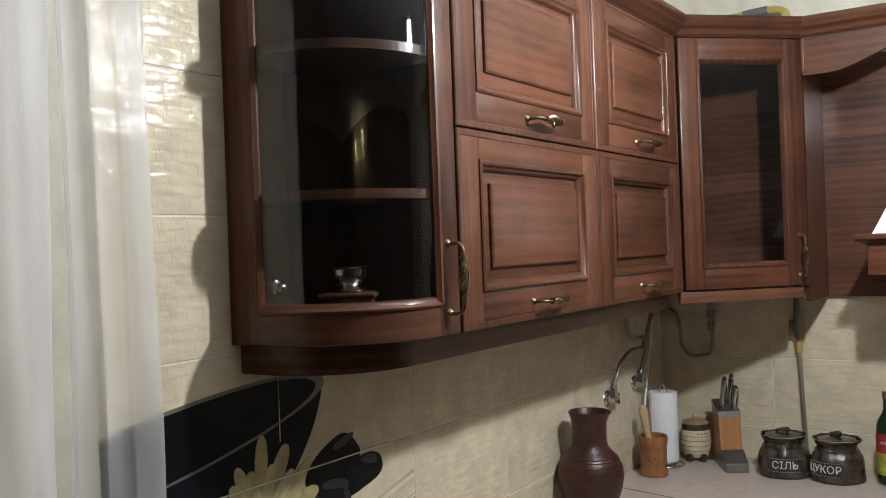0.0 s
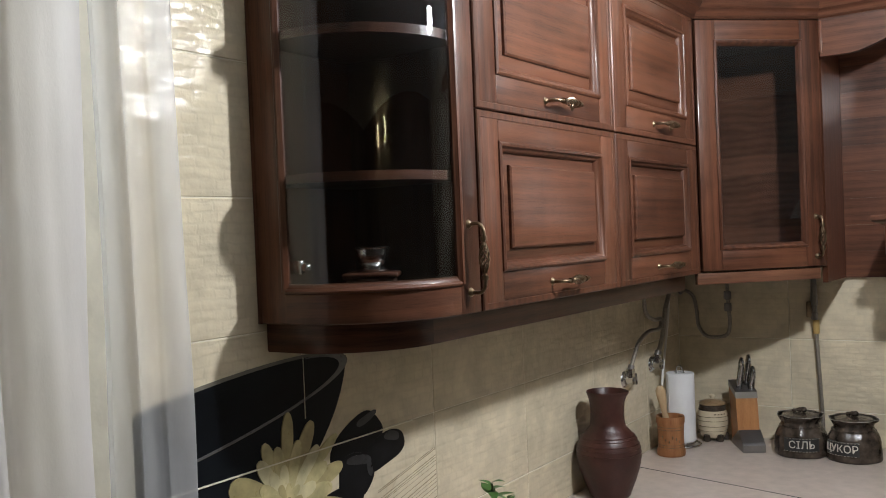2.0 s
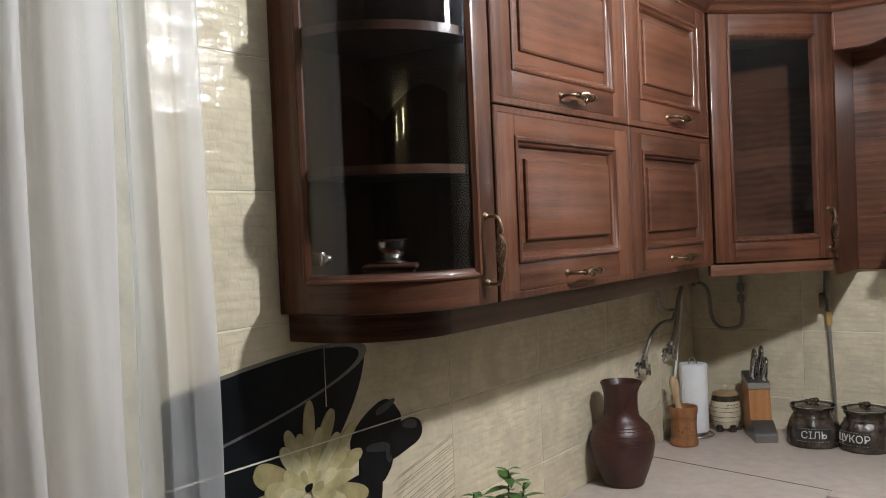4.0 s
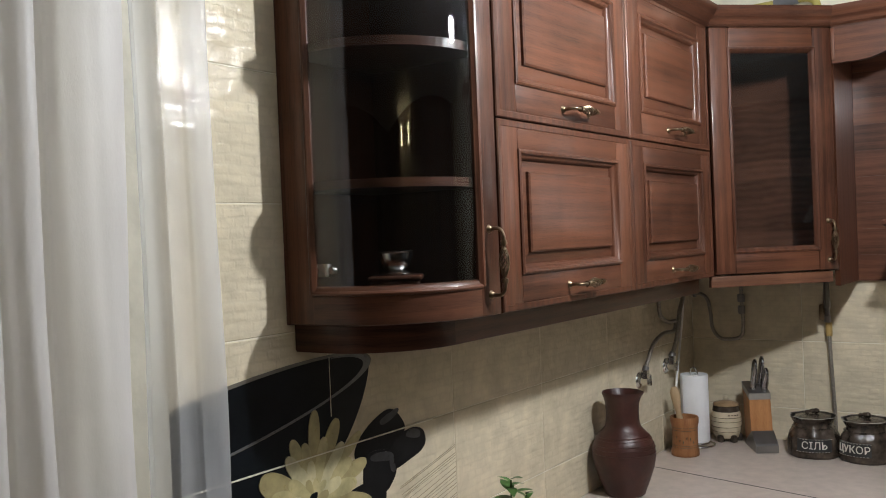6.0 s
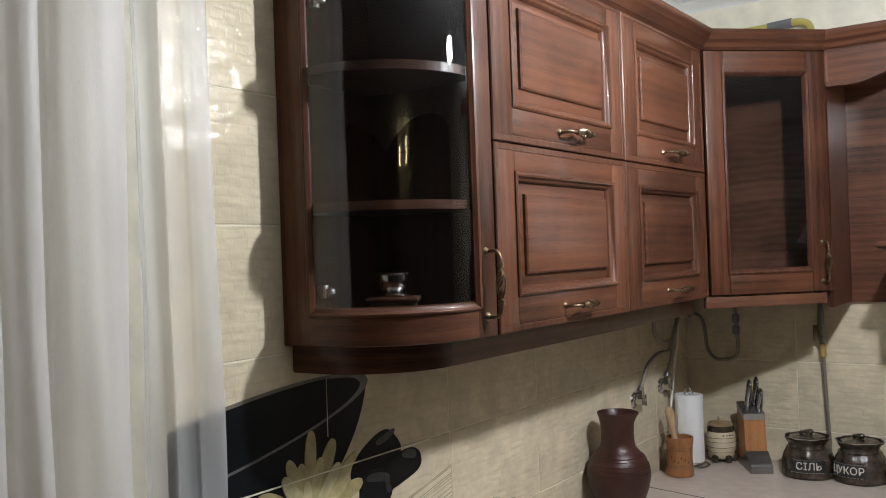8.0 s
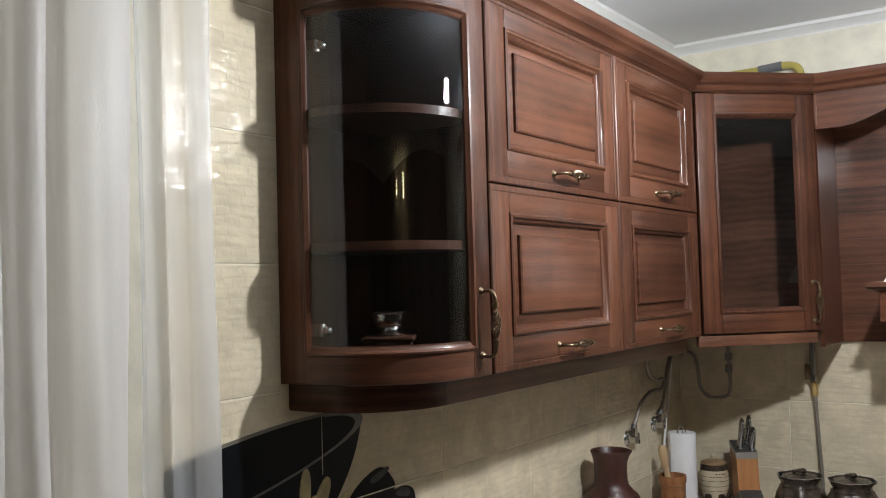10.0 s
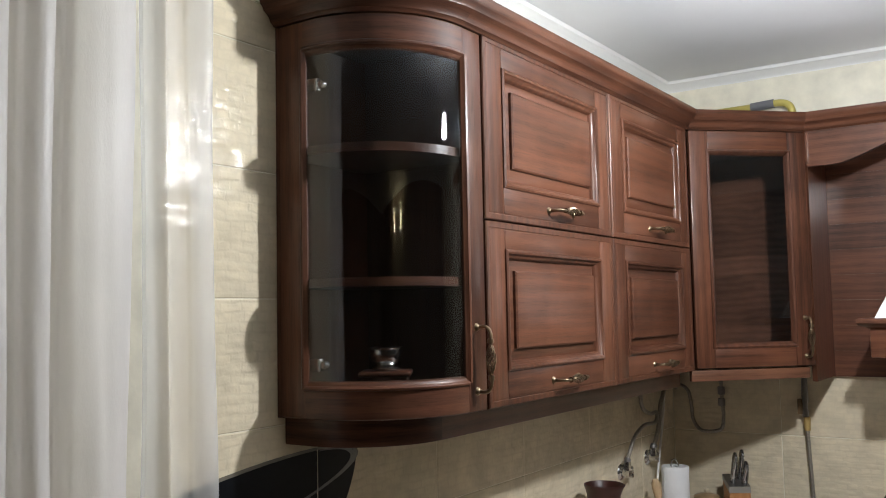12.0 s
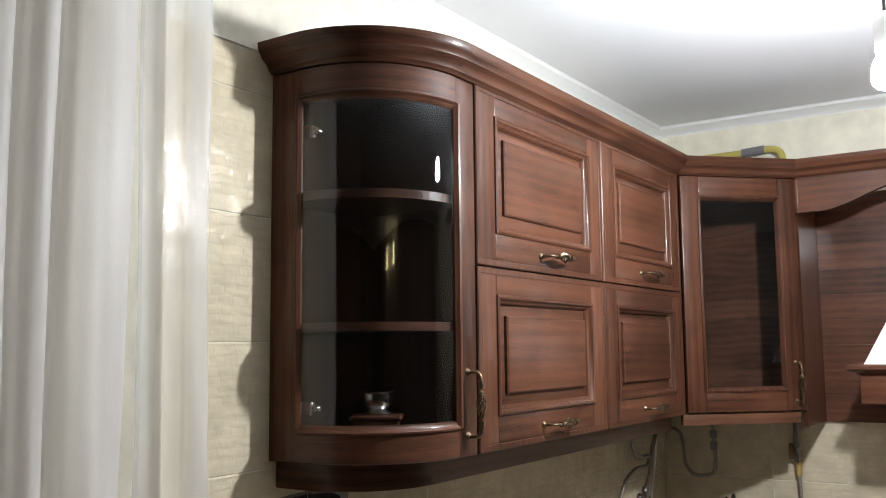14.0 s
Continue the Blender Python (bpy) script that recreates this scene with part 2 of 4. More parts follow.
def etch(m):
    """Faint woven diamond pattern etched into the pane."""
    n, l = m.node_tree.nodes, m.node_tree.links
    old = n["Material Output"].inputs[0].links[0].from_socket
    v = coords(n, l, (1, 1, 1))
    sep = n.new("ShaderNodeSeparateXYZ")
    l.new(v, sep.inputs[0])
    lines = []
    for sgn in (1, -1):
        t = math_node(n, l, "ADD", math_node(n, l, "MULTIPLY", sep.outputs[0], 1.5 * sgn), sep.outputs[2])
        t = math_node(n, l, "PINGPONG", math_node(n, l, "MULTIPLY", t, 80.0), 1.0)
        lines.append(math_node(n, l, "GREATER_THAN", t, 0.70))
    f = math_node(n, l, "MAXIMUM", lines[0], lines[1])
    f = math_node(n, l, "MULTIPLY", f, math_node(n, l, "MULTIPLY", tex_noise(n, l, v, 9.0, 2), 0.018))
    d, mx = n.new("ShaderNodeBsdfDiffuse"), n.new("ShaderNodeMixShader")
    d.inputs[0].default_value = (0.45, 0.40, 0.36, 1)
    l.new(f, mx.inputs[0])
    l.new(old, mx.inputs[1])
    l.new(d.outputs[0], mx.inputs[2])
    l.new(mx.outputs[0], n["Material Output"].inputs[0])


etch(GLASS2)
PANE = glass_material("window_glass", (0.9, 0.92, 0.92), 0.0)


def voile(name, col, clear):
    m = bpy.data.materials.new(name)
    m.use_nodes = True
    n, l = m.node_tree.nodes, m.node_tree.links
    n.remove(n["Principled BSDF"])
    tr, df, tl = n.new("ShaderNodeBsdfTransparent"), n.new("ShaderNodeBsdfPrincipled"), n.new("ShaderNodeBsdfTranslucent")
    df.inputs["Base Color"].default_value = (*col, 1)
    df.inputs["Roughness"].default_value = 0.36
    df.inputs["Sheen Weight"].default_value = 0.3
    df.inputs["Specular IOR Level"].default_value = 0.3
    tl.inputs[0].default_value = (*col, 1)
    crepe = tex_noise(n, l, coords(n, l, (1, 1, 0.45)), 150, 4, 0.7)
    bump(n, l, df, crepe, 0.55, 0.0014)
    a, c = n.new("ShaderNodeMixShader"), n.new("ShaderNodeMixShader")
    a.inputs[0].default_value = 0.35
    l.new(df.outputs[0], a.inputs[1])
    l.new(tl.outputs[0], a.inputs[2])
    v = coords(n, l, (1, 1, 0.25))
    f = tex_noise(n, l, v, 16, 3)
    l.new(math_node(n, l, "ADD", math_node(n, l, "MULTIPLY", f, 0.14), clear - 0.07), c.inputs[0])
    l.new(a.outputs[0], c.inputs[1])
    l.new(tr.outputs[0], c.inputs[2])
    l.new(c.outputs[0], n["Material Output"].inputs[0])
    return m


SHEER = voile("sheer_voile", (0.88, 0.89, 0.91), 0.62)
DENSE = voile("dense_voile", (0.85, 0.825, 0.81), 0.24)


def glow(name, col, power):
    m = bpy.data.materials.new(name)
    m.use_nodes = True
    n, l = m.node_tree.nodes, m.node_tree.links
    n.remove(n["Principled BSDF"])
    e = n.new("ShaderNodeEmission")
    e.inputs[0].default_value, e.inputs[1].default_value = (*col, 1), power
    l.new(e.outputs[0], n["Material Output"].inputs[0])
    return m


BULB = glow("lit_bulb", (0.96, 1.0, 1.04), BULB_POWER)
WARM = glow("lit_warm_lamp", (1.0, 0.82, 0.42), 60.0)


# ---- builders ----
def thing(name, m, label, category, group="", kind=""):
    ob = new(name)
    ob.empty_display_size = 0.05
    ob.matrix_basis = m
    return tagged(ob, label, category, group, kind)


def finish(bm, name, material, smooth=None):
    bmesh.ops.recalc_face_normals(bm, faces=bm.faces[:])
    me = bpy.data.meshes.new(name)
    bm.to_mesh(me)
    bm.free()
    me.materials.append(material)
    if smooth is not None:
        me.polygons.foreach_set("use_smooth", [True] * len(me.polygons))
        me.set_sharp_from_angle(angle=radians(smooth))
    return me


def part(name, bm, material, parent=None, label="", smooth=None, m=None):
    """One mesh object under a thing or under a part, in its parent's own axes."""
    ob = new(name, finish(bm, name, material, smooth))
    if parent:
        ob.parent = parent
    if m is not None:
        ob.matrix_basis = m
    return tagged(ob, label) if label else ob


def setting(name, bm, material, label, category, smooth=None):
    return tagged(part(name, bm, material, None, "", smooth), label, category, "", "structure")


def box(x0, x1, y0, y1, z0, z1, bev=0.0, seg=2, bm=None):
    bm = bm or bmesh.new()
    vs = [bm.verts.new((x, y, z)) for x in (x0, x1) for y in (y0, y1) for z in (z0, z1)]
    for f in ((0, 1, 3, 2), (4, 6, 7, 5), (0, 4, 5, 1), (2, 3, 7, 6), (0, 2, 6, 4), (1, 5, 7, 3)):
        bm.faces.new([vs[k] for k in f])
    if bev:
        bmesh.ops.recalc_face_normals(bm, faces=bm.faces[:])
        bmesh.ops.bevel(bm, geom=bm.edges[:], offset=bev, segments=seg, profile=0.5, affect="EDGES")
    return bm


def loft(rings, closed=True, caps=True, bm=None):
    """Skin between rings of points, each ring of one length."""
    bm = bm or bmesh.new()
    vs = [[bm.verts.new(p) for p in r] for r in rings]
    k = len(rings[0])
    for a, b in zip(vs, vs[1:]):
        for i in range(k if closed else k - 1):
            bm.faces.new((a[i], a[(i + 1) % k], b[(i + 1) % k], b[i]))
    if caps:
        bm.faces.new(vs[0][::-1])
        bm.faces.new(vs[-1])
    return bm


def lathe(profile, n=32, bm=None, wob=None, x=0.0, y=0.0):
    """Turned solid round z; profile: (radius, z)."""
    rings = []
    for r, z in profile:
        ring = []
        for i in range(n):
            a = 2 * math.pi * i / n
            q = r * (wob(a, z) if wob else 1)
            ring.append((x + q * math.cos(a), y + q * math.sin(a), z))
        rings.append(ring)
    return loft(rings, True, True, bm)


def spline(pts, per=8):
    """Smooth points through the given ones."""
    p = [Vector(q) for q in pts]
    p = [2 * p[0] - p[1]] + p + [2 * p[-1] - p[-2]]
    out = []
    for i in range(1, len(p) - 2):
        for k in range(per):
            t = k / per
            a, b, c, d = p[i - 1:i + 3]
            out.append(0.5 * (2 * b + (c - a) * t + (2 * a - 5 * b + 4 * c - d) * t * t + (3 * b - a - 3 * c + d) * t ** 3))
    return out + [p[-2]]


def tube(pts, radius, n=10, bm=None, rad=None):
    pts = [Vector(p) for p in pts]
    rings, ref = [], None
    for i, p in enumerate(pts):
        d = (pts[min(i + 1, len(pts) - 1)] - pts[max(i - 1, 0)]).normalized()
        if ref is None:
            ref = d.orthogonal().normalized()
        ref = (ref - d * ref.dot(d)).normalized()
        s = d.cross(ref)
        q = rad(i / (len(pts) - 1)) if rad else radius
        rings.append([p + (ref * math.cos(2 * math.pi * k / n) + s * math.sin(2 * math.pi * k / n)) * q for k in range(n)])
    return loft(rings, True, True, bm)


def sweep(path, profile, bm=None):
    """Profile of (outwards, up) carried along an open plan path of (x, y); outwards lies to the path's right; mitred."""
    rings = []
    for i, p in enumerate(path):
        p = Vector(p)
        a = (p - Vector(path[i - 1])).normalized() if i else None
        b = (Vector(path[i + 1]) - p).normalized() if i < len(path) - 1 else None
        a, b = a or b, b or a
        na, nb = Vector((a.y, -a.x)), Vector((b.y, -b.x))
        nn = (na + nb).normalized()
        nn = nn / max(0.3, nn.dot(na))
        rings.append([(p.x + nn.x * o, p.y + nn.y * o, z) for o, z in profile])
    return loft(rings, True, True, bm)


def offset_path(path, d):
    out = []
    for i, p in enumerate(path):
        p = Vector(p)
        a = (p - Vector(path[i - 1])).normalized() if i else None
        b = (Vector(path[i + 1]) - p).normalized() if i < len(path) - 1 else None
        a, b = a or b, b or a
        na, nb = Vector((a.y, -a.x)), Vector((b.y, -b.x))
        nn = (na + nb).normalized()
        nn = nn / max(0.3, nn.dot(na))
        out.append((p.x + nn.x * d, p.y + nn.y * d))
    return out


def mirror_frame(x0, x1, z0, z1, y0, steps):
    """Nested rectangles from (inset, depth) steps, as a four-sided moulding or field."""
    rings = []
    for i, d in steps:
        rings.append([(x0 + i, y0 + d, z0 + i), (x1 - i, y0 + d, z0 + i), (x1 - i, y0 + d, z1 - i), (x0 + i, y0 + d, z1 - i)])
    return rings


# ---- room shell ----
def room():
    t = 0.12
    # wall_a with a window opening behind the curtain
    wy0, wy1, wz0, wz1 = -2.10, -0.95, 0.92, 2.30
    bm = box(WA - t, WA - 0.0015, wy1, WB + t, 0, CEIL)
    box(WA - t, WA - 0.0015, -4.6, wy0, 0, CEIL, bm=bm)
    box(WA - t, WA - 0.0015, wy0, wy1, 0, wz0, bm=bm)
    box(WA - t, WA - 0.0015, wy0, wy1, wz1, CEIL, bm=bm)
    wall_a = setting("wall_west", bm, GROUT, "wall clad in cream relief tiles with pale grout", "wall")
    setting("wall_frieze", box(WA - 0.0015, WA + 0.002, -0.53, WB, 2.2365, CEIL - 0.03), PLASTER, "cream wallpaper above the wall tiles", "wall")
    setting("wall_strip", box(WA - 0.0015, WA + 0.004, wy1, -0.5305, 0, CEIL - 0.03), PLASTER, "textured cream wallpaper behind the curtain", "wall")
    wall_b = setting("wall_north", box(WA - 0.0015, 4.3, WB + 0.0015, WB + t, 0, CEIL), PLASTER, "cream plastered wall with tiled lower part", "wall")
    # east and south walls are added out of view, dark to hold down bounce
    setting("wall_east", box(4.3, 4.42, -4.6, WB + t, 0, CEIL), CLOSING_DARK, "unseen closing wall behind the viewer, kept dark to limit bounce light", "wall")
    setting("wall_south", box(WA - t, 4.42, -4.72, -4.6, 0, CEIL), CLOSING_DARK, "unseen closing wall at the room's end, kept dark to limit bounce light", "wall")
    setting("floor", box(WA - t, 4.42, -4.72, WB + t, -0.1, 0), FLOORM, "brown laminate floor", "floor")
    setting("ceiling", box(WA - t, 4.42, -4.72, WB + t, CEIL, CEIL + 0.1), CEILING, "smooth white painted ceiling", "ceiling")
    prof = [(0, CEIL - 0.036), (0.006, CEIL - 0.036), (0.010, CEIL - 0.028), (0.022, CEIL - 0.022), (0.028, CEIL - 0.014), (0.044, CEIL - 0.010), (0.050, CEIL - 0.001), (0, CEIL - 0.001)]
    bm = sweep([(WA - 0.008, -4.6), (WA - 0.008, WB + 0.008), (4.3, WB + 0.008)], prof)
    setting("cornice", bm, CORNICE, "white moulded cornice between wall and ceiling", "cornice", 40)
    win = thing("window_1", pose(WA - 0.09, 0, 0), "white framed window behind the curtain at night", "window", "", "structure")
    for nm, (a, b, c, d) in (("frame_side", (wy0, wy0 + 0.06, wz0, wz1)), ("frame_side", (wy1 - 0.06, wy1, wz0, wz1)), ("frame_rail", (wy0 + 0.06, wy1 - 0.06, wz0, wz0 + 0.06)), ("frame_rail", (wy0 + 0.06, wy1 - 0.06, wz1 - 0.06, wz1))):
        part(nm, box(-0.03, 0.03, a, b, c, d, 0.005), HOODWHITE, win)
    p = part("pane", box(-0.004, 0.004, wy0 + 0.06, wy1 - 0.06, wz0 + 0.06, wz1 - 0.06), PANE, win)
    p.visible_shadow = False
    return wall_a, wall_b


WALL_A, WALL_B = room()

# ---- crown path along all the wall units ----
SIDE = -0.270           # outer face of the rounded unit's end
SIDE_R = -0.066 - SIDE
ARC = [(0.155 + 0.195 * math.cos(a), -0.066 - SIDE_R * math.sin(a)) for a in [math.pi / 2 * k / 20 for k in range(20, -1, -1)]]
OUTLINE = [(WA + 0.001, SIDE)] + ARC + [(FRONT, 0.0)]
CROWN_PATH = OUTLINE[:-1] + [(FRONT, RUN), (BX, BY), (2.0, BY)]


def lengths(name, path, prof, cuts, label, category):
    """A mitred moulding in several lengths, one part each."""
    full = sweep(path, prof)
    full.verts.ensure_lookup_table()
    k = len(prof)
    rings = [[tuple(full.verts[i * k + j].co) for j in range(k)] for i in range(len(path))]
    full.free()
    u = thing(name, pose(0, 0, 0), label, category)
    for nm, i0, i1, mt in cuts:
        part(nm, loft(rings[i0:i1 + 1]), mt, u, "", 35)


def crown():
    z = ZT
    prof = [(-0.02, z - 0.004), (0.004, z - 0.004), (0.007, z + 0.000), (0.012, z + 0.002), (0.015, z + 0.010), (0.022, z + 0.016), (0.030, z + 0.021), (0.032, z + 0.027), (0.037, z + 0.031), (0.041, z + 0.038), (0.042, z + 0.049), (-0.02, z + 0.049)]
    n = len(OUTLINE) - 2
    lengths("crown_moulding", CROWN_PATH, prof, (("curved_length", 0, n, WOOD_C), ("straight_length", n, n + 1, WOOD_Y), ("mitred_length", n + 1, n + 2, WOOD_C), ("straight_length", n + 2, n + 3, WOOD_H)),
            "dark walnut crown moulding along the top of the wall cabinets", "moulding")
    path = [(WA + 0.001, -0.248), (0.125, -0.248)] + [(0.135 + 0.16 * math.cos(a), -0.078 - 0.17 * math.sin(a)) for a in [math.pi / 2 * k / 14 for k in range(13, -1, -1)]] + [(0.295, RUN + 0.02)]
    m = len(path) - 1
    lengths("light_valance", path, [(-0.018, ZB - 0.05), (0, ZB - 0.05), (0.002, ZB - 0.046), (0.002, ZB), (-0.018, ZB)], (("curved_strip", 0, m - 1, WOOD_C), ("straight_strip", m - 1, m, WOOD_Y)),
            "dark walnut light valance under the wall cabinets", "valance")


crown()


# ---- handles ----
def basket_handle(parent, m, length, vertical):
    """Bow handle with a twisted wire basket in its middle; local x along the bow, y away from the door (negative)."""
    h = length / 2
    out = 0.030
    ob = part("handle", tube(spline([(-h, 0, 0), (-h, -out * 0.7, 0), (-h + 0.012, -out, 0), (-0.028, -out, 0)], 6), 0.0035, 8), BRONZE, parent, "antique bronze handle", 60, m)
    part("bow_end", tube(spline([(h, 0, 0), (h, -out * 0.7, 0), (h - 0.012, -out, 0), (0.028, -out, 0)], 6), 0.0035, 8), BRONZE, ob, "", 60)
    for k in range(7):
        pts = []
        for i in range(13):
            t = i / 12
            r = 0.0078 * math.sin(math.pi * t) ** 0.8 + 0.001
            a = 2 * math.pi * (k / 7 + 0.75 * t)
            pts.append((-0.028 + 0.056 * t, -out + r * math.cos(a), r * math.sin(a)))
        part("basket_wire", tube(pts, 0.0017, 5), BRONZE, ob, "", 60)
    for s in (-1, 1):
        part("collar", tube([(s * 0.030, -out, 0), (s * 0.034, -out, 0), (s * 0.038, -out, 0)], 0.0062, 10), BRONZE, ob, "", 60)
        part("rose", tube([(s * h, 0, 0), (s * h, -0.003, 0), (s * h, -0.006, 0)], 0, 12, rad=lambda t: 0.0085 - 0.004 * t), BRONZE, ob, "", 60)
    return ob


# ---- doors ----
def panel_door(parent, x0, x1, z0, z1, handle=True):
    """Frame and raised panel door, face at y = 0, in the unit's own axes."""
    st, rb, rt, th = 0.075, 0.070, 0.056, 0.022
    d = part("door", box(x0 + 0.004, x1 - 0.004, 0.0165, th - 0.001, z0 + 0.004, z1 - 0.004), WOOD_P, parent)
    for a, b in ((x0, x0 + st), (x1 - st, x1)):
        part("stile", box(a, b, 0.0, th, z0, z1, 0.0025), WOOD_V, d, "", 30)
    for a, b in ((z0, z0 + rb), (z1 - rt, z1)):
        part("rail", box(x0 + st, x1 - st, 0.0003, th, a, b, 0.002), WOOD_H, d, "", 30)
    ix0, ix1, iz0, iz1 = x0 + st, x1 - st, z0 + rb, z1 - rt
    rings = mirror_frame(ix0 - 0.004, ix1 + 0.004, iz0 - 0.004, iz1 + 0.004, 0.0, [(0.0, 0.002), (0.001, -0.003), (0.005, -0.0055), (0.009, -0.004), (0.012, 0.002), (0.014, 0.003), (0.018, 0.009), (0.020, 0.016)])
    part("bead", loft(rings, True, False), WOOD_V, d, "", 40)
    rings = mirror_frame(ix0, ix1, iz0, iz1, 0.0, [(0.013, 0.0165), (0.036, 0.0075), (0.038, 0.0075), (0.0385, 0.0020), (0.042, -0.0008), (0.045, -0.0014), (0.085, -0.0014)])
    bm = loft(rings, True, False)
    bm.verts.ensure_lookup_table()
    bm.faces.new([bm.verts[-1 - k] for k in range(4)])
    part("raised_panel", bm, WOOD_P, d, "", 25)
    # outer edge bead
    rings = mirror_frame(x0, x1, z0, z1, 0.0, [(0.0, 0.008), (0.0, 0.001), (0.002, -0.0012), (0.012, -0.0012), (0.014, 0.0012), (0.016, -0.0003)])
    part("edge_moulding", loft(rings, True, False), WOOD_V, d, "", 25)
    if handle:
        basket_handle(d, pose((x0 + x1) / 2 + 0.025, 0, z0 + 0.036), 0.118, False)
    return d


def wall_unit(y0, y1, label):
    w, h = y1 - y0, ZT - ZB
    u = thing("wall_cabinet", pose(FRONT, y0, ZB, 0, 0, 90), label, "cabinet", "wall cabinets on the tiled wall")
    dep = FRONT - WA - 0.003
    bm = box(0.001, w - 0.001, 0.024, dep, 0.002, h)
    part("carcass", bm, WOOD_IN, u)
    hm = ZM - ZB
    panel_door(u, 0.0015, w - 0.0015, 0.0, hm - 0.0015)
    panel_door(u, 0.0015, w - 0.0015, hm + 0.0015, h)
    return u


wall_unit(0.002, 0.601, "dark walnut wall cabinet with two raised-panel lift doors")
wall_unit(0.602, RUN - 0.002, "narrower dark walnut wall cabinet with two raised-panel lift doors")


# ---- rounded end unit ----
def ribbon(path_out, thick, z0, z1, bev=0.0):
    a, b = path_out, offset_path(path_out, -thick)
    e = min(bev, thick / 3)
    rings = []
    c1, c2 = offset_path(path_out, -e), offset_path(path_out, -thick + e)
    for p, q, r, s in zip(a, b, c1, c2):
        rings.append([(*r, z0), (*p, z0 + e), (*p, z1 - e), (*r, z1), (*s, z1), (*q, z1 - e), (*q, z0 + e), (*s, z0)] if e else [(*p, z0), (*p, z1), (*q, z1), (*q, z0)])
    return loft(rings)


def plate(path, z0, z1):
    """A board whose front follows the path and whose back lies on the wall."""
    ring = list(path) + [(WA + 0.002, path[-1][1])]
    return loft([[(x, y, z0) for x, y in ring], [(x, y, z1) for x, y in ring]])


def round_unit():
    h = ZT - ZB
    u = thing("rounded_wall_cabinet", pose(0, 0, ZB), "dark walnut end cabinet with a curved smoked glass door", "cabinet", "wall cabinets on the tiled wall")
    inner = offset_path(OUTLINE, -0.024)
    inner[0], inner[-1] = (WA + 0.001, inner[0][1]), (inner[-1][0], -0.001)
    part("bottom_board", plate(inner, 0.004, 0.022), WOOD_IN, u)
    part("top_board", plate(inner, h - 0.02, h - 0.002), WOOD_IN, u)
    part("back_panel", box(WA + 0.002, WA + 0.010, SIDE + 0.024, -0.001, 0.022, h - 0.02), WOOD_V, u)
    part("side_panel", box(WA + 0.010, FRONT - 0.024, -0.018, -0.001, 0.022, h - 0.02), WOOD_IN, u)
    part("end_panel", box(WA + 0.001, 0.0775, SIDE, SIDE + 0.018, 0.0, h - 0.005, 0.001), WOOD_V, u, "", 30)
    shelf_path = offset_path(OUTLINE, -0.013)
    shelf_path[0], shelf_path[-1] = (WA + 0.010, shelf_path[0][1]), (shelf_path[-1][0], -0.018)
    for z in (1.713, 1.953):
        part("shelf", plate(shelf_path, z - ZB, z - ZB + 0.016), WOOD_C, u, "walnut shelf with a curved front edge")
    d = part("curved_door", ribbon([(0.0785, SIDE), (0.137, SIDE)], 0.012, 0.0, h - 0.005, 0.003), WOOD_V, u, "curved walnut frame with smoked glass", 40)
    part("stile", box(FRONT - 0.012, FRONT, -0.066, -0.002, 0.0, h - 0.005, 0.003), WOOD_V, d, "", 30)
    rail_path = [(0.137, SIDE)] + ARC
    gz0, gz1 = 1.535 - ZB, 2.146 - ZB
    part("bottom_rail", ribbon(rail_path, 0.022, 0.0, gz0, 0.002), WOOD_C, d, "", 40)
    part("top_rail", ribbon(rail_path, 0.022, gz1, h - 0.005, 0.002), WOOD_C, d, "", 40)
    # moulded bead round the glass
    prof = [(-0.012, 0.0), (0.0015, 0.0), (0.004, 0.002), (0.0045, 0.005), (0.002, 0.008), (-0.001, 0.009), (-0.003, 0.013), (-0.008, 0.017), (-0.012, 0.017)]
    part("sill_bead", sweep(rail_path, [(o, gz0 - 0.004 + z) for o, z in prof]), WOOD_C, d, "", 40)
    part("head_bead", sweep(rail_path, [(o, gz1 + 0.004 - z) for o, z in prof]), WOOD_C, d, "", 40)
    bm = bmesh.new()
    rings = []
    for x, z in ((0.0, gz0), (0.0, gz1)):
        rings.append([(FRONT + o, -0.066 + 0.010 - 0.9 * w, z) for o, w in ((-0.004, 0), (0.003, 0), (0.005, 0.004), (0.004, 0.009), (0.001, 0.011), (-0.003, 0.015), (-0.004, 0.015))])
    part("upright_bead", loft(rings, True, True, bm), WOOD_V, d, "", 40)
    rings = []
    for z in (gz0, gz1):
        rings.append([(0.137 + w * 0.9 - 0.008, SIDE + 0.002 - o, z) for o, w in ((-0.002, 0), (0.003, 0), (0.006, 0.004), (0.005, 0.008), (0.001, 0.011), (-0.002, 0.013))])
    part("upright_bead", loft(rings), WOOD_V, d, "", 40)
    gp = offset_path([(0.130, SIDE)] + ARC + [(FRONT, -0.062)], -0.005)
    g = part("pane", ribbon(gp, 0.004, gz0 - 0.004, gz1 + 0.004), GLASS, d, "curved smoked glass pane", 60)
    g.visible_shadow = False
    basket_handle(d, pose(FRONT, -0.036, 1.577 - ZB) @ pose(0, 0, 0, 0, 0, 90) @ pose(0, 0, 0, 0, 90, 0), 0.118, True)
    for z in (1.575, 2.085):
        hg = part("hinge", box(0.112, 0.150, SIDE + 0.024, SIDE + 0.036, z - ZB - 0.012, z - ZB + 0.012, 0.003), STEEL, u, "nickel hinge", 30)
        part("hinge_cup", lathe([(0.007, -0.006), (0.008, 0.0), (0.006, 0.004)], 16), STEEL, hg, "", 40, pose(0.156, SIDE + 0.030, z - ZB, 90))


round_unit()


